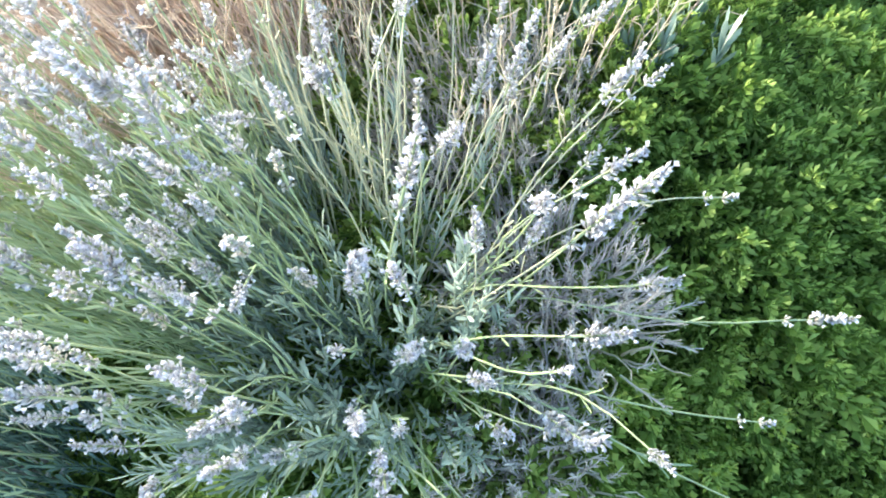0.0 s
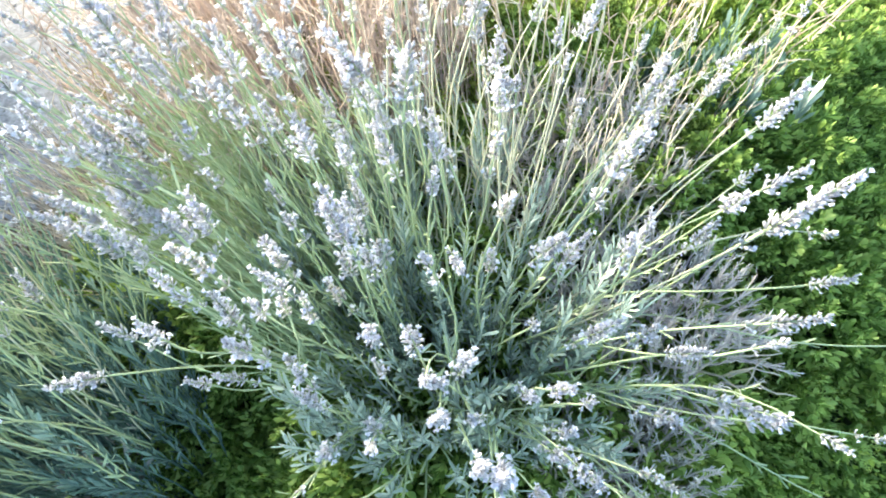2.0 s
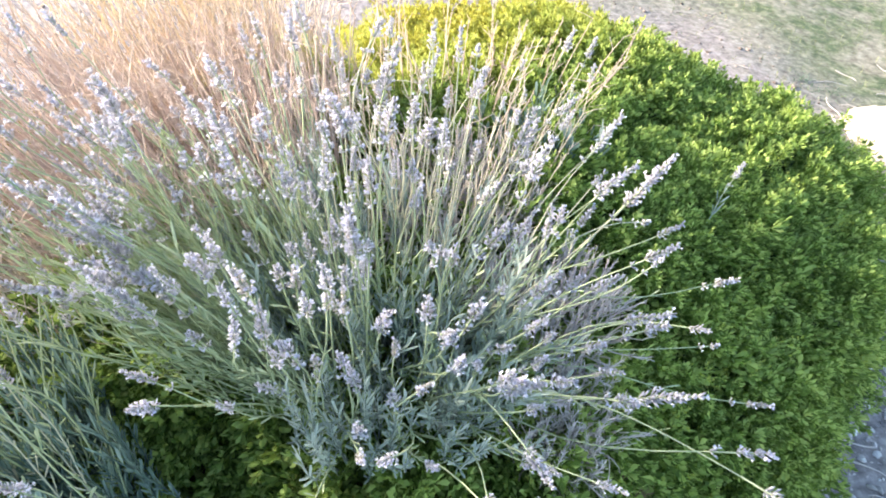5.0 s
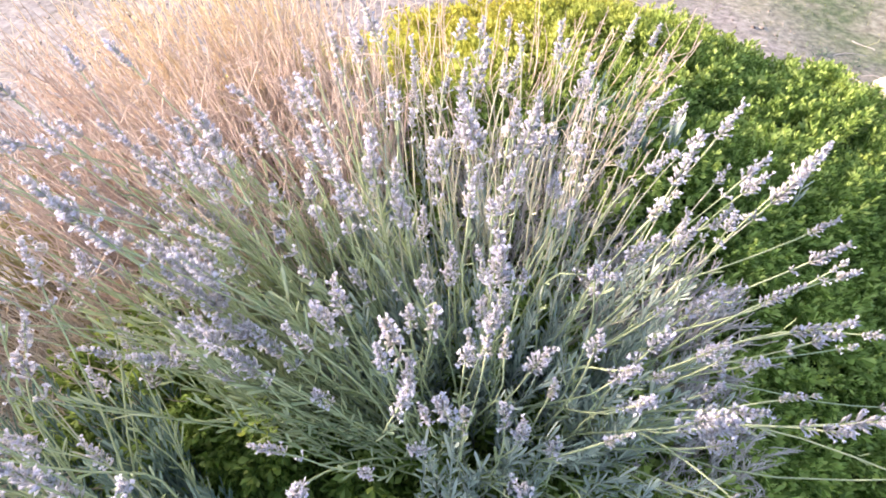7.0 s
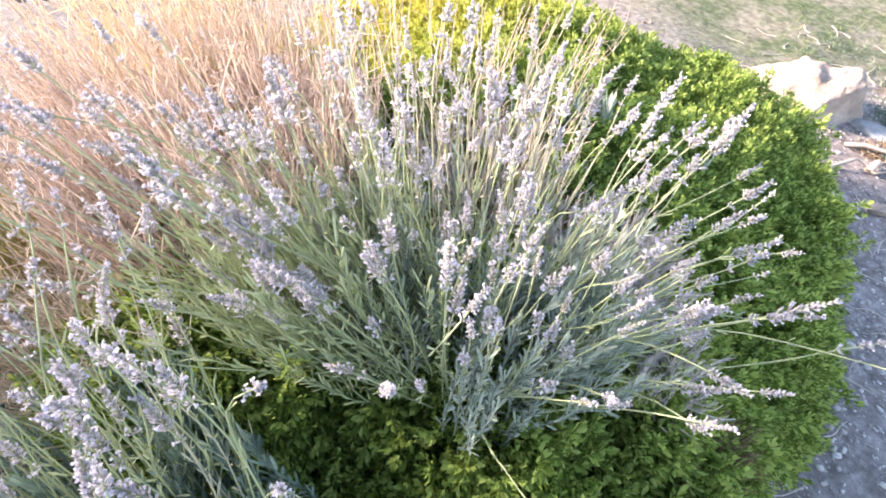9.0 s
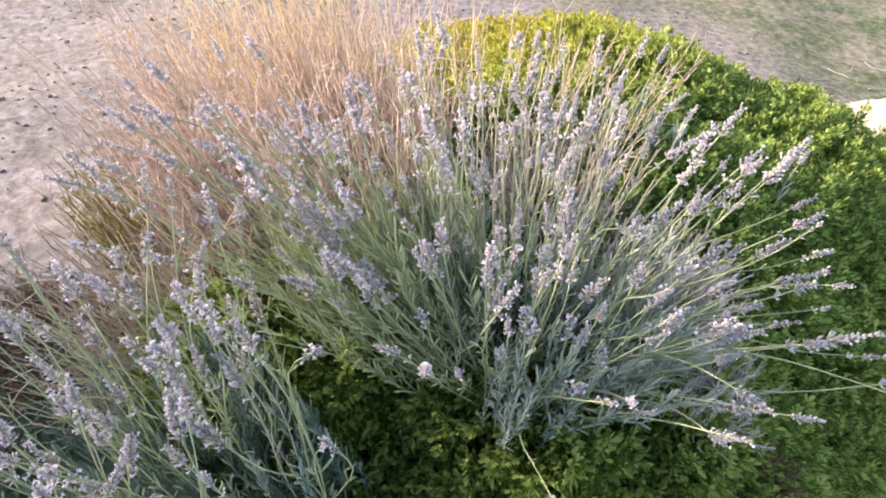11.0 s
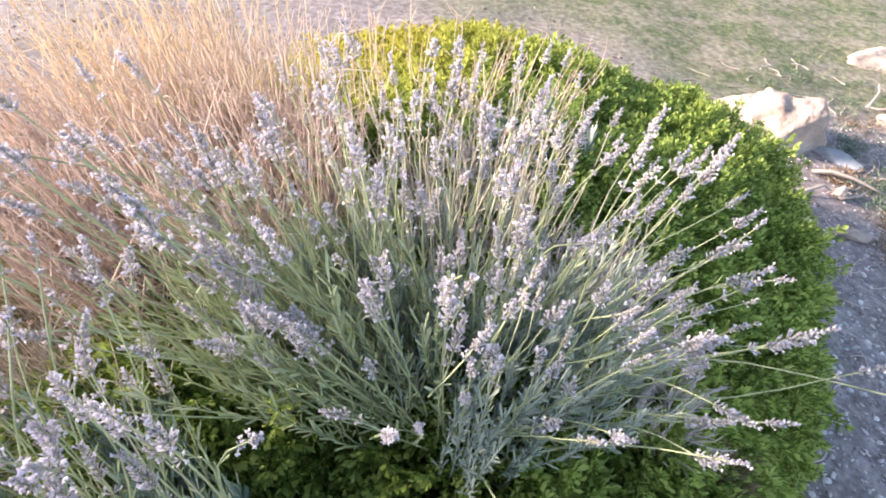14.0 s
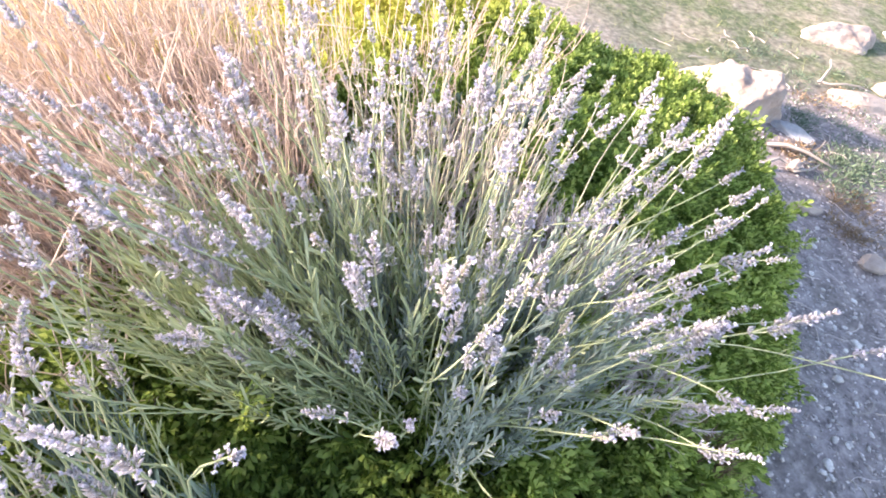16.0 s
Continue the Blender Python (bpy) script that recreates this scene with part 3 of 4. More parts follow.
def leafy_shoots(n, base, radius, reach, spread, r, lift=0.0, lean=(0, 0), front=1.0, right=1.0, leaf_set=None, step=0.0125, bare=None, fuzz=0.12, first=0.25, short=None):
    """Upright leafy shoots that fill the heart of a bush, as one mesh."""
    leaf_o, leaf_w, leaf_s, stems = [], [], [], Soup()
    for _ in range(n):
        a, q = r.uniform(0, 6.28), math.sqrt(r.uniform())
        if bare and (bare[0] < math.degrees(a) % 360 < bare[1]) and r.uniform() < 0.8:
            continue
        if short and short[0] < math.degrees(a) % 360 < short[1] and q > 0.6:
            continue
        o = np.array([base[0] + radius * q * math.cos(a), base[1] + radius * q * math.sin(a), base[2] + lift])
        tilt = spread * q + r.normal(0, fuzz)
        w = stem_way(a, tilt, lean, front, right)
        w /= np.linalg.norm(w)
        l = reach * r.uniform(0.55, 1.1)
        pts = stalk_points(o, w, l, r.uniform(-0.42, -0.02), r, 5)
        stems.add(*tube(pts, np.linspace(0.0018, 0.0010, 5), 3))
        for j in range(int(l / step)):
            k = first + (1 - first) * j / max(int(l / step) - 1, 1)
            i = min(int(k * 4), 3)
            p = pts[i] + (pts[i + 1] - pts[i]) * (k * 4 - i)
            t = pts[i + 1] - pts[i]
            t /= np.linalg.norm(t)
            b = r.uniform(0, 6.28)
            for sgn in (0, math.pi):
                spreadout = 0.52 - 0.22 * k
                leaf_o.append(p)
                leaf_w.append(t + spreadout * np.array([math.cos(b + sgn), math.sin(b + sgn), 0.15]))
                leaf_s.append(r.uniform(0.55, 1.05))
    m = frames(np.array(leaf_o), np.array(leaf_w), r.uniform(0, 6.28, len(leaf_o)), np.array(leaf_s))
    soup = stamp(leaf_set or LEAF_SET, r.integers(0, 4, len(leaf_o)), m)
    soup.add(*stems.arrays())
    return soup


def lavender_bush(name, label, base, radius, stems, reach, spread, shoots, shoot_reach, seed, lean=(0, 0), front=1.0, right=1.0, spike_scale=1.0, tips=(), bare=None, group="lavender bushes", leaf_set=None, side=None, leaf=None, lift=-0.03, short=None):
    r = np.random.default_rng(seed)
    bush = thing(name, label, "lavender", group, at=base)
    off = np.array(base)
    soup = leafy_shoots(shoots, base, radius * 1.1, shoot_reach, spread * 0.82, r, lift, lean, front, right, leaf_set, bare=bare, first=0.36, short=short)
    v, f = soup.arrays()
    part("foliage", mesh_of("foliage", v - off, f, leaf or M_LEAF), bush, "narrow grey-green leaves")["kind"] = "stuff"
    if side:
        # olive-green leafy stems that lean far out to one side
        count, at, way, length, olive = side
        v, f = leafy_shoots(count, at, radius * 0.8, length, 0.35, r, -0.02, way, front=0.1, step=0.017, first=0.15).arrays()
        part("side_foliage", mesh_of("side_foliage", v - off, f, olive), bush, "olive-green leaning leafy shoots")["kind"] = "stuff"
    # short woody crown from which all the shoots come
    crown = Soup()
    for k in range(26):
        a, q = r.uniform(0, 6.28), math.sqrt(r.uniform())
        o = off + np.array([0.3 * radius * q * math.cos(a), 0.3 * radius * q * math.sin(a), -0.12])
        w = np.array([math.cos(a) * q * 0.5, math.sin(a) * q * 0.5, 1.0])
        crown.add(*tube(stalk_points(o, w, 0.13, 0.2, r, 5) - off, np.linspace(0.006, 0.003, 5), 5))
    part("woody_crown", crown.mesh("woody_crown", M_GREY), bush, "grey woody branches")
    for k in range(stems):
        a, q = r.uniform(0, 6.28), r.uniform() ** 0.55
        o = off + np.array([radius * q * 0.9 * math.cos(a), radius * q * 0.9 * math.sin(a), 0.02])
        w = stem_way(a, spread * q + r.normal(0, 0.07), lean, front, right)
        l = reach * r.uniform(0.70, 1.10) * (1 + 0.16 * q * math.sin(a))
        dry = bare and bare[0] < math.degrees(a) % 360 < bare[1]
        if r.uniform() < (0.72 if dry else 0.28 if bare and math.degrees(a) % 360 > 280 else 0.0):
            continue
        lavender_stem(bush, off, stalk_points(o, w, l, r.uniform(-0.34, 0.10), r), r, SPIKES if r.uniform() < 0.8 else SPIKES_DRY, spike_scale, 1 if dry else 7, M_STALK_PALE if dry or (math.sin(a) > -0.2 and k % 3 == 0) else None)
    # single stalks that lean far out over the juniper
    for tip, sag in tips:
        d = np.array([tip[0] - off[0], tip[1] - off[1]])
        d = d / np.linalg.norm(d) * max(radius * 0.8, 0.45 * np.linalg.norm(d) if tip[0] < -0.26 else 0.0)
        lavender_stem(bush, off, arc((off[0] + d[0], off[1] + d[1], off[2] + 0.02), tip, sag, r), r, SPIKES_DRY if tip[2] < 0.86 else SPIKES, spike_scale * (0.8 if sag == 0.0 else 0.95), 5, M_STALK_PALE if tip[1] > 0.63 and tip[0] > -0.1 else None)
    return bush


# heads that stand clear of the bush, low over the juniper and the dead clumps
OUTLIERS = [((0.40, 0.67, 0.82), 0.04), ((0.47, 0.54, 0.81), 0.03), ((0.42, 0.44, 0.80), 0.05), ((0.44, 0.36, 0.78), 0.04), ((0.277, 0.242, 0.95), 0.01), ((0.288, 0.204, 0.96), 0.01),
            ((0.027, 0.218, 0.97), 0.0), ((-0.047, 0.269, 0.97), 0.0), ((-0.087, 0.356, 0.985), 0.0), ((-0.177, 0.352, 1.05), 0.0), ((-0.256, 0.337, 0.985), 0.0),
            ((0.009, 0.366, 1.015), 0.0), ((0.237, 0.413, 1.03), 0.0), ((0.303, 0.386, 0.95), 0.0), ((0.25, 0.446, 1.00), 0.0), ((0.037, 0.234, 0.94), 0.0), ((0.145, 0.237, 0.93), 0.0),
            ((0.007, 0.428, 1.055), 0.0), ((0.049, 0.355, 0.965), 0.0), ((-0.095, 0.398, 1.055), 0.0), ((0.245, 0.766, 0.965), 0.0), ((0.085, 0.648, 1.05), 0.0),
            ((-0.144, 0.208, 0.91), 0.0), ((-0.204, 0.363, 0.91), 0.0), ((0.18, 0.412, 1.00), 0.0), ((0.077, 0.266, 0.965), 0.0), ((-0.234, 0.429, 1.03), 0.0), ((-0.314, 0.469, 0.99), 0.0)]
_r = np.random.default_rng(5)
OUTLIERS += [((_r.uniform(-0.58, -0.26), _r.uniform(0.48, 0.78), _r.uniform(0.96, 1.11)), _r.uniform(0.0, 0.03)) for _ in range(54)]
OUTLIERS += [((0.12 + 0.20 * ((k * 0.618) % 1.0), 0.34 + 0.05 * k, _r.uniform(0.90, 1.02)), _r.uniform(-0.02, 0.02)) for k in range(9)]
# tall pale stalks at the back of the bush
OUTLIERS += [((0.17 * ((k * 0.618) % 1.0) - 0.06, 0.62 + 0.22 * ((k * 0.755 + 0.3) % 1.0), _r.uniform(0.98, 1.08)), _r.uniform(-0.01, 0.02)) for k in range(19)]
LOW_TIPS = [((-0.369, 0.340, 1.04), 0.0), ((-0.356, 0.277, 0.97), 0.0), ((-0.415, 0.348, 1.04), 0.0), ((-0.441, 0.361, 1.08), 0.0), ((-0.368, 0.29, 0.95), 0.0), ((-0.47, 0.40, 1.03), 0.0)]
LOW_TIPS += [((_r.uniform(-0.76, -0.44), _r.uniform(0.24, 0.58), _r.uniform(0.88, 1.06)), _r.uniform(-0.01, 0.02)) for _ in range(52)]
lavender_bush("lavender_bush", "large flowering lavender bush with pale lilac spikes, growing out of juniper", (-0.06, 0.55, 0.70), 0.18, 240, 0.33, 1.0, 420, 0.22, 11, (-0.12, 0.08), 0.25, 0.62, 1.05, OUTLIERS, (0, 95), side=(150, (-0.17, 0.60, 0.70), (-0.75, 0.05), 0.30, M_STALK), short=(180, 245))
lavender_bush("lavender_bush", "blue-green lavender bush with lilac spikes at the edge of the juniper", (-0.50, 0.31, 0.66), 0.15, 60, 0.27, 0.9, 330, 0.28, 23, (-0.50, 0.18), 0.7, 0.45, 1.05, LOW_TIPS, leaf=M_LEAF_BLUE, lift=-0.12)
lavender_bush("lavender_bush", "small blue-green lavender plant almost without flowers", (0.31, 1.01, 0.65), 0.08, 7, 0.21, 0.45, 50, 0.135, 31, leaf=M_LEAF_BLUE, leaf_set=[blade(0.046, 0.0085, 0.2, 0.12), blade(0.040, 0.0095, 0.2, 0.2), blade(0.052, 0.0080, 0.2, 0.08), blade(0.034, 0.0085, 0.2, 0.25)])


def lavender_sprig(base, way, length, seed, flower, label):
    """A single young shoot that has come up through the juniper."""
    r = np.random.default_rng(seed)
    sprig = thing("lavender_sprig", label, "lavender", "lavender sprigs", at=base)
    off = np.array(base)
    lavender_stem(sprig, off, stalk_points(base, way, length, 0.05, r), r, [SPIKES[9]] if flower else None, 0.9, 5, M_LEAF)
    if not flower:
        # a tight tuft of broad young leaves
        s = Soup()
        for k in range(14):
            w = np.asarray(way) + np.array([math.cos(k * 2.4), math.sin(k * 2.4), 0]) * (0.12 + 0.03 * k)
            s.add(*moved(blade(0.055 - 0.001 * k, 0.0075, 0.2, 0.1), one_frame(np.asarray(way) / np.linalg.norm(way) * length * (0.95 - 0.03 * k), w, k * 2.4 + 1.57)))
        part("leaf_tuft", s.mesh("leaf_tuft", M_LEAF), sprig)


lavender_sprig((0.66, 0.80, 0.66), (0.2, 0.2, 1.0), 0.10, 61, True, "single young lavender shoot with a white flower head in juniper")
lavender_sprig((0.43, 0.91, 0.68), (0.15, 0.3, 1.0), 0.10, 62, False, "single blue-green lavender shoot coming up through juniper")
lavender_sprig((0.36, 0.93, 0.68), (0.1, 0.2, 1.0), 0.08, 63, False, "single blue-green lavender shoot coming up through juniper")

# ---- dead lavender ----


def dry_bush(base, size, count, reach, lean, seed, label, material=None, flare=0.20):
    """Bleached stalks of a lavender bush that has died."""
    r = np.random.default_rng(seed)
    bush = thing("dead_lavender_bush", label, "dead shrub", "dead lavender bushes", at=base)
    off = np.array(base)

    def stalk(s, fork):
        a, q = r.uniform(0, 6.28), math.sqrt(r.uniform())
        o = off + np.array([size[0] * q * math.cos(a), size[1] * q * math.sin(a), r.uniform(-0.05, 0.1)])
        w = np.array([flare * q * math.cos(a) + lean[0] + r.normal(0, 0.055), flare * q * math.sin(a) + lean[1] + r.normal(0, 0.055), 1.0])
        l = reach * r.uniform(0.55, 1.1)
        pts = stalk_points(o, w, l, r.uniform(-0.04, 0.08), r, 6) - off
        s.add(*tube(pts, np.linspace(0.0017, 0.0009, 6), 3))
        for _ in range(fork):
            i = int(r.integers(1, 6))
            d = pts[i] - pts[i - 1]
            d = d / np.linalg.norm(d) + r.normal(0, 0.5, 3)
            e = stalk_points(pts[i], d, l * r.uniform(0.06, 0.22), 0.1, r, 3)
            s.add(*tube(e, np.linspace(0.0011, 0.0006, 3), 3))
        if r.uniform() < 0.6:
            d = pts[-1] - pts[-2]
            for j in range(int(r.integers(3, 7))):
                b = r.uniform(0, 6.28)
                s.add(*moved(bud(0.007, 0.0015, 3), one_frame(pts[-1] - d * 0.1 * j, d / np.linalg.norm(d) + 0.5 * np.array([math.cos(b), math.sin(b), 0]), b)))
    for _ in range(count // 6):
        s = Soup()
        stalk(s, 5)
        part("dry_stalk", s.mesh("dry_stalk", material or M_STRAW), bush)
    s = Soup()
    for _ in range(count):
        stalk(s, 5)
    part("dry_thatch", s.mesh("dry_thatch", material or M_STRAW), bush)["kind"] = "stuff"
    return bush


dry_bush((-0.33, 1.05, 0.53), (0.27, 0.36), 1250, 0.39, (-0.20, 0.10), 41, "dead lavender bush of bleached straw-coloured stalks")
dry_bush((-0.68, 1.06, 0.44), (0.12, 0.16), 380, 0.24, (-0.08, 0.03), 43, "tuft of olive-golden dry stalks at the edge of the bed", M_GOLD)
dry_bush((-0.58, 0.72, 0.42), (0.15, 0.16), 420, 0.32, (-0.22, 0.02), 44, "low grey-brown tangle of dead lavender stalks between two bushes", M_BLEACHED, 0.4)
dry_bush((0.14, 0.86, 0.64), (0.16, 0.14), 85, 0.225, (0.02, 0.10), 42, "thin stand of bleached dead lavender stalks behind the bush", M_BLEACHED, 0.3)
dry_bush((0.17, 1.16, 0.62), (0.34, 0.22), 80, 0.24, (0.05, 0.05), 45, "scattered thin straw-coloured stalks standing up through the juniper", M_STRAW, 0.35)


NEEDLES = [blade(0.017, 0.0015, 0.3, 0.2), blade(0.013, 0.0018, 0.3, 0.5), blade(0.021, 0.0013, 0.3, 0.1), blade(0.015, 0.0015, 0.3, -0.3)]


def dead_clump(base, radius, shoots, seed, label, mat=None, mat_twig=None):
    """A grey tangle of dead twigs, still set with shrivelled leaves."""
    r = np.random.default_rng(seed)
    c = thing("dead_lavender_clump", label, "dead shrub", "dead clumps", at=base)
    off = np.array(base)
    soup = leafy_shoots(shoots, base, radius, 0.075, 0.6, r, -0.01, leaf_set=NEEDLES, step=0.0052, fuzz=0.75)
    v, f = soup.arrays()
    part("dead_foliage", mesh_of("dead_foliage", v - off, f, mat or M_GREY), c)["kind"] = "stuff"
    for _ in range(70):
        a, q = r.uniform(0, 6.28), math.sqrt(r.uniform())
        p = off + np.array([radius * q * math.cos(a), radius * q * math.sin(a), -0.03])
        d = np.array([q * math.cos(a) * 0.7, q * math.sin(a) * 0.7, 1.0]) + r.normal(0, 0.3, 3)
        pts = [p]
        for _k in range(7):
            d = d / np.linalg.norm(d) + r.normal(0, 0.38, 3)
            p = p + d / np.linalg.norm(d) * r.uniform(0.008, 0.017)
            pts.append(p)
        s = Soup()
        s.add(*tube(np.array(pts) - off, np.linspace(0.0020, 0.0008, 8), 4))
        part("twig", s.mesh("twig", mat_twig or M_BLEACHED), c)
    return c


dead_clump((0.13, 0.83, 0.73), 0.15, 330, 51, "grey dead lavender clump with bleached twigs")
dead_clump((0.23, 0.57, 0.73), 0.115, 250, 52, "grey dead lavender clump beside the green juniper")
dead_clump((0.20, 0.38, 0.71), 0.075, 140, 53, "small grey dead lavender clump lying on juniper")
dead_clump((0.26, 0.27, 0.61), 0.06, 90, 54, "small brown withered clump on the juniper's rim", M_BROWN, M_BROWN)

# ---- stones and lawn ----


def rock(name, label, at, size, seed, turn=0.0, mat=None):
    r = np.random.default_rng(seed)
    bm = bmesh.new()
    bmesh.ops.create_icosphere(bm, subdivisions=5, radius=1.0)
    cuts = [(Vector(r.normal(0, 1, 3)).normalized(), r.uniform(0.55, 0.85)) for _ in range(9)]
    for v in bm.verts:
        p = v.co.copy()
        for n, d in cuts:
            h = p.dot(n) - d
            if h > 0:
                p -= n * h * 0.92
        p += p.normalized() * (0.10 * noise.noise(p * 1.7 + Vector((seed, 0, 0))) + 0.035 * noise.noise(p * 6.0) + 0.012 * noise.noise(p * 17))
        v.co = p
    for v in bm.verts:
        v.co = Vector((v.co.x * size[0], v.co.y * size[1], v.co.z * size[2]))
    me = bpy.data.meshes.new(name)
    bm.to_mesh(me)
    bm.free()
    me.materials.append(mat or M_ROCK)
    me.polygons.foreach_set("use_smooth", np.ones(len(me.polygons), dtype=bool))
    ob = tagged(new(name, me), label, "rock", "rocks by the bed")
    ob.matrix_world = pose(at[0], at[1], at[2], 0, 0, turn)
    return ob


def boulder(at, turn, size, seed, label):
    """An angular block with a bright sloping top and a steep shaded face."""
    bm = bmesh.new()
    pts = [(-0.31, 0.02, 0.12), (-0.32, -0.02, -0.05), (-0.20, 0.02, 0.22), (-0.09, 0.05, 0.31), (0.0, 0.08, 0.285), (0.14, 0.04, 0.31), (0.19, -0.01, 0.275), (0.05, -0.15, 0.18),
           (0.0, -0.20, 0.09), (-0.10, -0.20, -0.05), (0.27, 0.02, 0.10), (0.31, 0.02, -0.05), (0.14, -0.15, -0.05), (-0.2, 0.28, -0.05), (0.24, 0.26, -0.05), (0.12, 0.2, 0.2)]
    vs = [bm.verts.new(p) for p in pts]
    bmesh.ops.convex_hull(bm, input=vs)
    bmesh.ops.triangulate(bm, faces=bm.faces[:])
    bmesh.ops.subdivide_edges(bm, edges=bm.edges[:], cuts=15, use_grid_fill=True)
    bmesh.ops.triangulate(bm, faces=bm.faces[:])
    bm.normal_update()
    for _ in range(1):
        bmesh.ops.smooth_vert(bm, verts=bm.verts[:], factor=0.5, use_axis_x=True, use_axis_y=True, use_axis_z=True)
    bm.normal_update()
    for v in bm.verts:
        p = v.co * 1.0
        h = 0.030 * noise.noise(p * 6.0 + Vector((seed, 0, 0))) + 0.016 * noise.noise(p * 15.0 + Vector((3, 1, 2))) + 0.008 * noise.noise(p * 38.0)
        v.co += v.normal * (h - 0.012 * abs(noise.noise(p * 9.0 + Vector((7, 7, 7)))))
    me = bpy.data.meshes.new("rock")
    bm.to_mesh(me)
    bm.free()
    me.materials.append(M_ROCK)
    me.polygons.foreach_set("use_smooth", np.ones(len(me.polygons), dtype=bool))
    ob = tagged(new("rock", me), label, "rock", "rocks by the bed")
    ob.matrix_world = pose(*at, 0, 0, turn) @ Matrix.Diagonal((*size, 1))


boulder((2.35, 1.68, -0.03), -50, (1.0, 1.0, 0.84), 0, "large angular pale pinkish limestone rock on bare earth")
boulder((4.00, 2.12, -0.03), -20, (1.05, 0.9, 0.42), 5, "flat pale rock lying in the lawn")
boulder((4.55, 2.02, -0.02), 60, (0.5, 0.6, 0.3), 9, "small reddish rock beside a flat pale rock")
for _at, _size, _seed, _turn, _label in (
        ((2.31, 1.20, 0.015), (0.055, 0.035, 0.03), 12, 20, "small pinkish wedge of stone among dry roots"),
        ((2.11, 0.97, 0.015), (0.075, 0.045, 0.03), 13, -30, "small pale pinkish stone at the edge of the gravel"),
        ((3.36, 1.53, 0.01), (0.22, 0.12, 0.05), 15, -25, "low pale pinkish stone sunk into bare earth"),
        ((3.66, 1.58, 0.01), (0.10, 0.08, 0.04), 16, 10, "small white stone on bare earth"),
        ((2.13, 0.63, 0.01), (0.085, 0.05, 0.03), 17, -10, "flat reddish stone lying on the gravel"),
        ((2.56, 1.40, 0.0), (0.13, 0.045, 0.05), 14, -62, "low grey-blue stone at the foot of a large rock")):
    rock("rock", _label, _at, _size, _seed, _turn, M_ROCK_GREY if _seed == 14 else None)


def pebble(seed, sub=1):
    r = np.random.default_rng(seed)
    bm = bmesh.new()
    bmesh.ops.create_icosphere(bm, subdivisions=sub, radius=1.0)
    for v in bm.verts:
        v.co = v.co * (1 + 0.45 * noise.noise(v.co * 1.9 + Vector((seed, 3, 1))))
    vv = np.array([v.co[:] for v in bm.verts]) * np.array([1.0, r.uniform(0.55, 0.85), r.uniform(0.3, 0.5)])
    ff = np.array([[v.index for v in f.verts] for f in bm.faces])
    bm.free()
    return vv, ff


def flat_poses(x, y, z, size):
    n = len(x)
    ways = np.tile([[0, 0, 1.0]], (n, 1)) + rng.normal(0, 0.15, (n, 3))
    return frames(np.stack([x, y, z], 1), ways, rng.uniform(0, 6.28, n), size)


def outside_mound(x, y, margin=0.0):
    a = np.arctan2(y - MOUND_C[1], x - MOUND_C[0])
    return np.hypot(x - MOUND_C[0], y - MOUND_C[1]) > mound_radius(a) * 1.0 + margin


def build_gravel():
    bed = thing("gravel", "loose pale gravel and grit on grey-brown earth", "gravel", kind="stuff")
    shapes = [pebble(k) for k in range(5)]
    n = 18500
    x, y = rng.uniform(0.5, 3.6, n), rng.uniform(-0.9, 1.7, n)
    ok = outside_mound(x, y, -0.05) & (rng.uniform(0, 1, n) < np.clip(1.6 - 0.75 * y, 0.12, 1))
    x, y = x[ok], y[ok]
    s = rng.uniform(0.002, 0.006, len(x)) * np.where(rng.uniform(0, 1, len(x)) < 0.2, 2.4, 1.0)
    m = flat_poses(x, y, ground_height(x, y) + s * 0.1, s)
    part("grit", stamp(shapes, rng.integers(0, 5, len(x)), m).mesh("grit", M_GRIT), bed)["kind"] = "stuff"
    # clods and crumbs on the bare earth behind the bed
    n = 4200
    x, y = rng.uniform(-3.0, 2.2, n), rng.uniform(0.9, 5.0, n)
    ok = outside_mound(x, y, 0.05) & (np.sin(3.1 * x + 2 * np.sin(2.3 * y)) * np.sin(3.7 * y + 1.2 * x) > rng.uniform(-1.0, 0.7, n))
    x, y = x[ok], y[ok]
    s = rng.uniform(0.004, 0.010, len(x)) * np.where(rng.uniform(0, 1, len(x)) < 0.12, 2.0, 1.0)
    m = flat_poses(x, y, ground_height(x, y) + s * 0.1, s)
    part("clods", stamp(shapes, rng.integers(0, 5, len(x)), m).mesh("clods", M_CLOD), bed)["kind"] = "stuff"
    meshes = [mesh_of("stone", *pebble(20 + k, 2), M_STONE) for k in range(6)]
    count = 0
    while count < 290:
        px, py = rng.uniform(0.9, 2.1), rng.uniform(-0.2, 1.05)
        if not outside_mound(np.array([px]), np.array([py]), 0.0)[0]:
            continue
        s = rng.uniform(0.005, 0.014) * (1.6 if rng.uniform() < 0.1 else 1)
        ob = part("stone", meshes[count % 6], bed)
        ob.matrix_local = Matrix(flat_poses(np.array([px]), np.array([py]), np.array([float(ground_height(px, py)) + s * 0.15]), np.array([s]))[0].tolist())
        count += 1


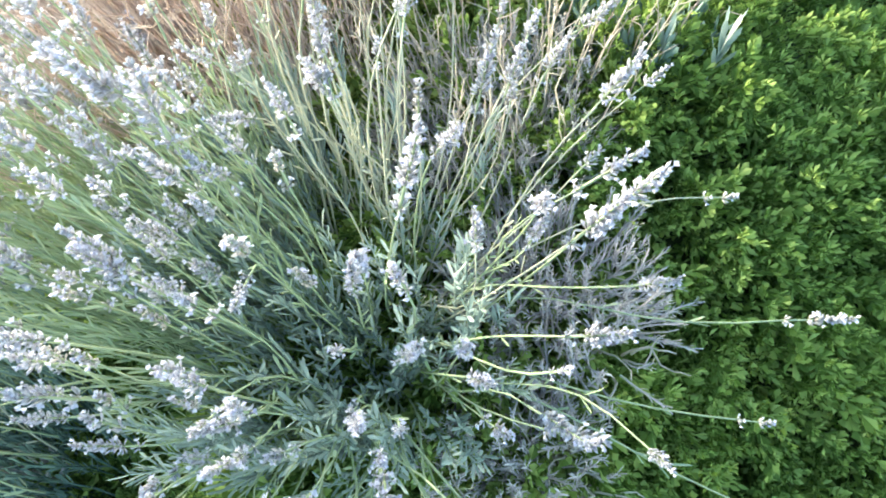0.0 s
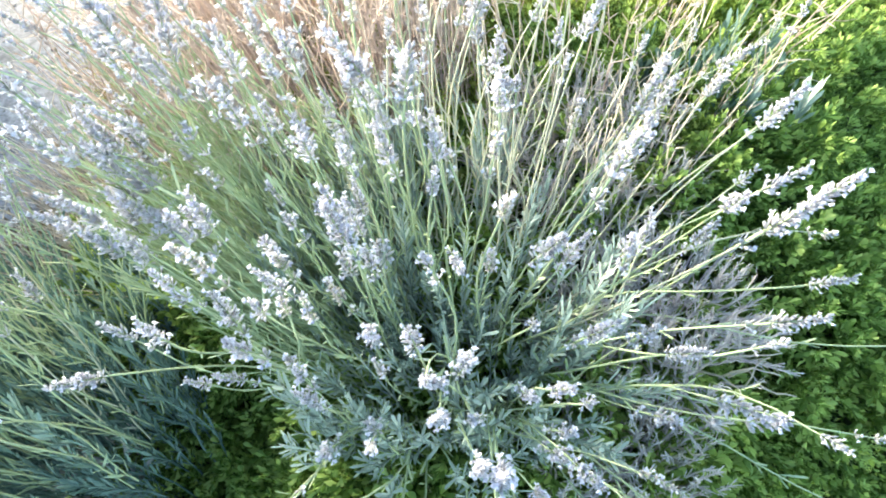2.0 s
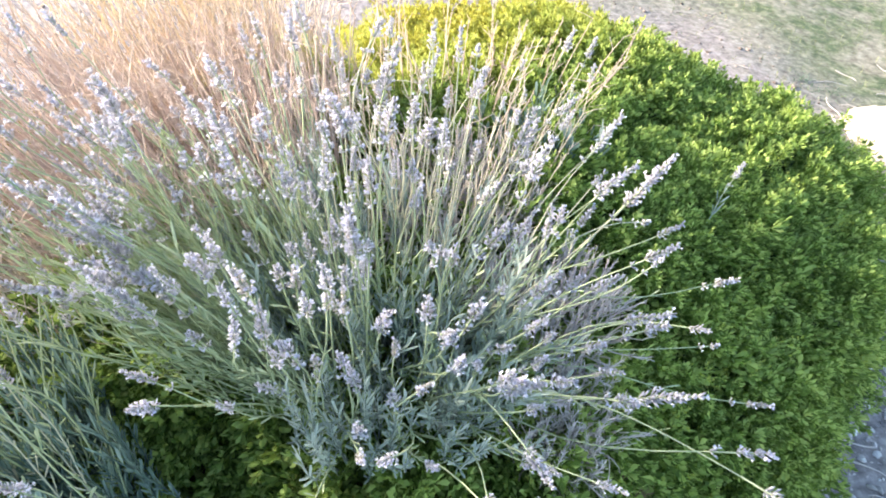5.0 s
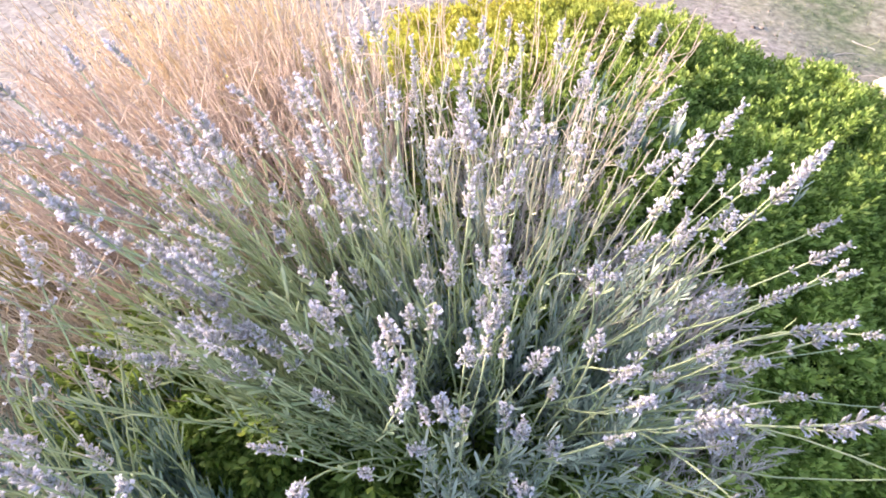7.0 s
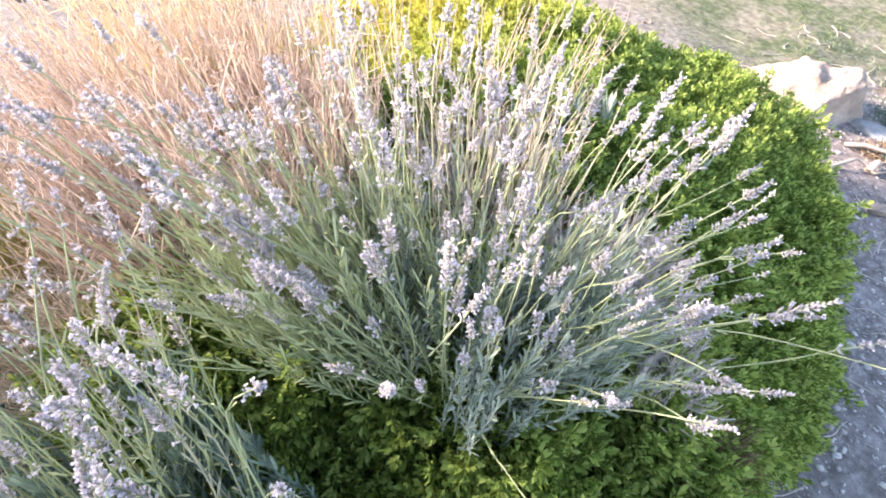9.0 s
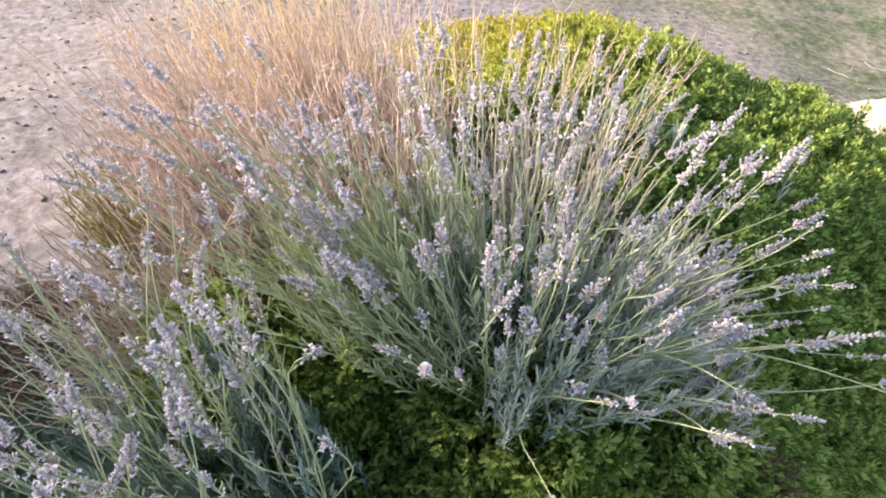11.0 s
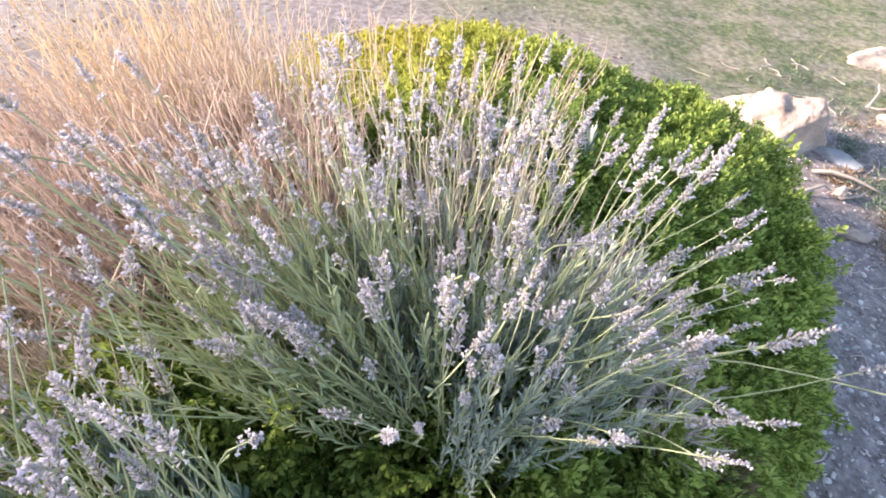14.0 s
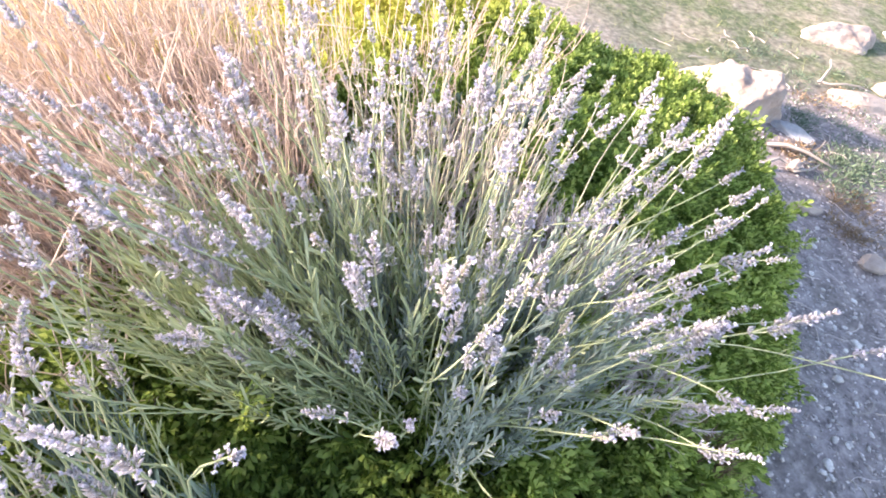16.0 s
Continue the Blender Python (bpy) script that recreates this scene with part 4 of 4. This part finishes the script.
def build_lawn():
    n = 46000
    x, y = rng.uniform(-4.0, 7.5, n), rng.uniform(1.4, 9.0, n)
    d = 0.80 * x + 0.45 * y
    tuft = np.sin(7 * x + 3 * np.sin(4 * y)) * np.sin(8 * y + 2 * np.sin(5 * x))
    stray = rng.uniform(0, 1, n) < 0.07 * (tuft > 0.2)
    ok = outside_mound(x, y, 0.15) & (stray | (d > 2.35 + 0.5 * np.sin(2.1 * x) + 0.4 * np.sin(3.3 * y) - 0.25 * tuft)) & (rng.uniform(0, 1, n) < 0.55 + 0.45 * tuft)
    ok &= np.hypot(x - 2.95, y - 0.95) > 0.75 + 0.12 * tuft
    x, y = x[ok], y[ok]
    k = len(x)
    ways = np.tile([[0, 0, 1.0]], (k, 1)) + rng.normal(0, 0.55, (k, 3)) * np.array([[1, 1, 0.1]])
    blades = [lobe(0.030, 0.0034), lobe(0.042, 0.0030), lobe(0.022, 0.0038)]
    m = frames(np.stack([x, y, ground_height(x, y)], 1), ways, rng.uniform(0, 6.28, k), rng.uniform(0.6, 1.2, k))
    ob = new("lawn_grass", stamp(blades, rng.integers(0, 3, k), m).mesh("lawn_grass", M_GRASS))
    tagged(ob, "short dry green and straw-coloured lawn grass", "grass", kind="stuff")


build_gravel()
build_lawn()


def dry_root(points, radius, label):
    ob = new("dry_twig", mesh_of("dry_twig", *tube(np.array(points), np.linspace(radius, radius * 0.4, len(points)), 6), M_TWIG))
    tagged(ob, label, "twig", "twigs on the ground")


dry_root([(2.31, 1.37, 0.01), (2.37, 1.32, 0.035), (2.44, 1.25, 0.035), (2.50, 1.18, 0.02), (2.55, 1.12, 0.004)], 0.012, "thick grey weathered root arching over bare earth")
dry_root([(2.10, 1.26, 0.01), (2.16, 1.25, 0.03), (2.24, 1.25, 0.035), (2.28, 1.21, 0.02), (2.27, 1.17, 0.015), (2.36, 1.15, 0.02), (2.47, 1.17, 0.015)], 0.009, "pale winding root lying on bare earth")
dry_root([(2.05, 1.24, 0.02), (2.06, 1.20, 0.02), (2.075, 1.17, 0.012), (2.11, 1.15, 0.008)], 0.006, "short whitish twig beside the juniper")
dry_root([(3.20, 1.75, 0.02), (3.22, 1.69, 0.035), (3.31, 1.65, 0.05), (3.39, 1.61, 0.05), (3.48, 1.57, 0.03)], 0.008, "thin brown twig lying across a low stone")
dry_root([(3.19, 1.73, 0.02), (3.26, 1.76, 0.05), (3.33, 1.79, 0.07), (3.35, 1.83, 0.10)], 0.009, "forked whitish twig sticking up from the earth")
dry_root([(2.35, 1.24, 0.008), (2.42, 1.20, 0.01), (2.52, 1.22, 0.008)], 0.007, "dark broken twig under a root")
_t = np.random.default_rng(19)
for _k in range(34):
    _x, _y, _a, _l = _t.uniform(1.1, 2.9), _t.uniform(-0.1, 1.6), _t.uniform(0, 6.28), _t.uniform(0.03, 0.10)
    if outside_mound(np.array([_x]), np.array([_y]), 0.12)[0] and math.hypot(_x - 2.35, _y - 1.68) > 0.45:
        _c, _s = math.cos(_a) * _l, math.sin(_a) * _l
        dry_root([(_x - _c, _y - _s, 0.008), (_x + 0.02 * math.cos(_a + 1.6), _y + 0.02 * math.sin(_a + 1.6), 0.018), (_x + _c, _y + _s, 0.008)], _t.uniform(0.002, 0.0035), "short bleached twig lying on the ground")


def weeds(label, spots, count, mat, seed, tall=1.0):
    """Low weeds in patches on the bare earth beyond the gravel; each spot is x, y and a reach."""
    r = np.random.default_rng(seed)
    o, w, s = [], [], []
    for k in range(count):
        sx, sy, reach = spots[k % len(spots)]
        cx, cy = sx + r.normal(0, reach), sy + r.normal(0, reach * 0.6)
        if (cx - 2.35) ** 2 + (cy - 1.68) ** 2 < 0.14 or not outside_mound(np.array([cx]), np.array([cy]), 0.08)[0]:
            continue
        for _k in range(int(r.integers(12, 44))):
            a, q = r.uniform(0, 6.28), abs(r.normal(0, 0.04))
            o.append((cx + q * math.cos(a), cy + q * math.sin(a), 0.0))
            w.append((math.cos(a) * r.uniform(0.2, 1.3), math.sin(a) * r.uniform(0.2, 1.3), 0.6))
            s.append(r.uniform(0.5, 1.3) * tall)
    blades = [lobe(0.030, 0.0052), lobe(0.022, 0.0064)]
    m = frames(np.array(o), np.array(w), r.uniform(0, 6.28, len(o)), np.array(s))
    ob = new("weed_patch", stamp(blades, r.integers(0, 2, len(o)), m).mesh("weed_patch", mat))
    tagged(ob, label, "weeds", kind="stuff")


weeds("low blue-green weeds on bare stony earth", [(2.50, 1.05, 0.08), (2.76, 1.00, 0.11), (2.95, 1.12, 0.12), (2.62, 1.20, 0.08)], 90, M_WEED, 88)
weeds("sparse grey-green weeds round a large rock", [(2.80, 1.50, 0.10), (3.1, 1.3, 0.25), (3.4, 1.8, 0.25), (3.0, 2.0, 0.25), (3.7, 1.3, 0.3), (2.0, 2.15, 0.2)], 130, M_WEED, 89, 0.8)
weeds("dark green weeds crowding the foot of the bed", [(-1.05, 0.98, 0.12), (-1.15, 0.72, 0.15), (-1.00, 0.45, 0.14), (-0.95, 1.18, 0.10), (-1.25, 0.40, 0.15)], 330, M_WEED, 91, 1.7)
weeds("brown withered weeds at the foot of the bed", [(-1.28, 1.08, 0.12), (-1.40, 0.80, 0.15), (-1.22, 1.30, 0.10), (-1.45, 0.50, 0.14), (-1.05, 1.30, 0.10)], 240, M_BROWN, 92, 1.5)
weeds("matted brown dry weeds at the edge of the gravel", [(2.20, 0.82, 0.07), (2.40, 0.92, 0.06), (2.45, 1.30, 0.06), (3.2, 1.62, 0.12)], 60, M_BROWN, 90, 0.9)


def ground_litter():
    """Broken dry stalks scattered on the earth beside the mound."""
    r = np.random.default_rng(77)
    meshes = []
    for k in range(6):
        l = r.uniform(0.06, 0.20)
        pts = np.array([(l * (q - 0.5), 0.012 * math.sin(4 * q + k), 0.004 + 0.006 * math.sin(3 * q + k) ** 2) for q in np.linspace(0, 1, 6)])
        meshes.append(mesh_of("dry_stem", *tube(pts, np.linspace(0.0026, 0.0012, 6), 5), M_GREY))
    litter = thing("plant_litter", "broken dry stalks and twigs strewn over the gravel", "plant litter", kind="stuff")
    n = 0
    while n < 280:
        x, y = r.uniform(0.6, 3.4), r.uniform(-0.5, 2.4)
        if not outside_mound(np.array([x]), np.array([y]), 0.02)[0]:
            continue
        ob = part("dry_stem", meshes[n % 6], litter)
        ob.matrix_local = pose(x, y, float(ground_height(x, y)), 0, 0, r.uniform(0, 360))
        n += 1


ground_litter()
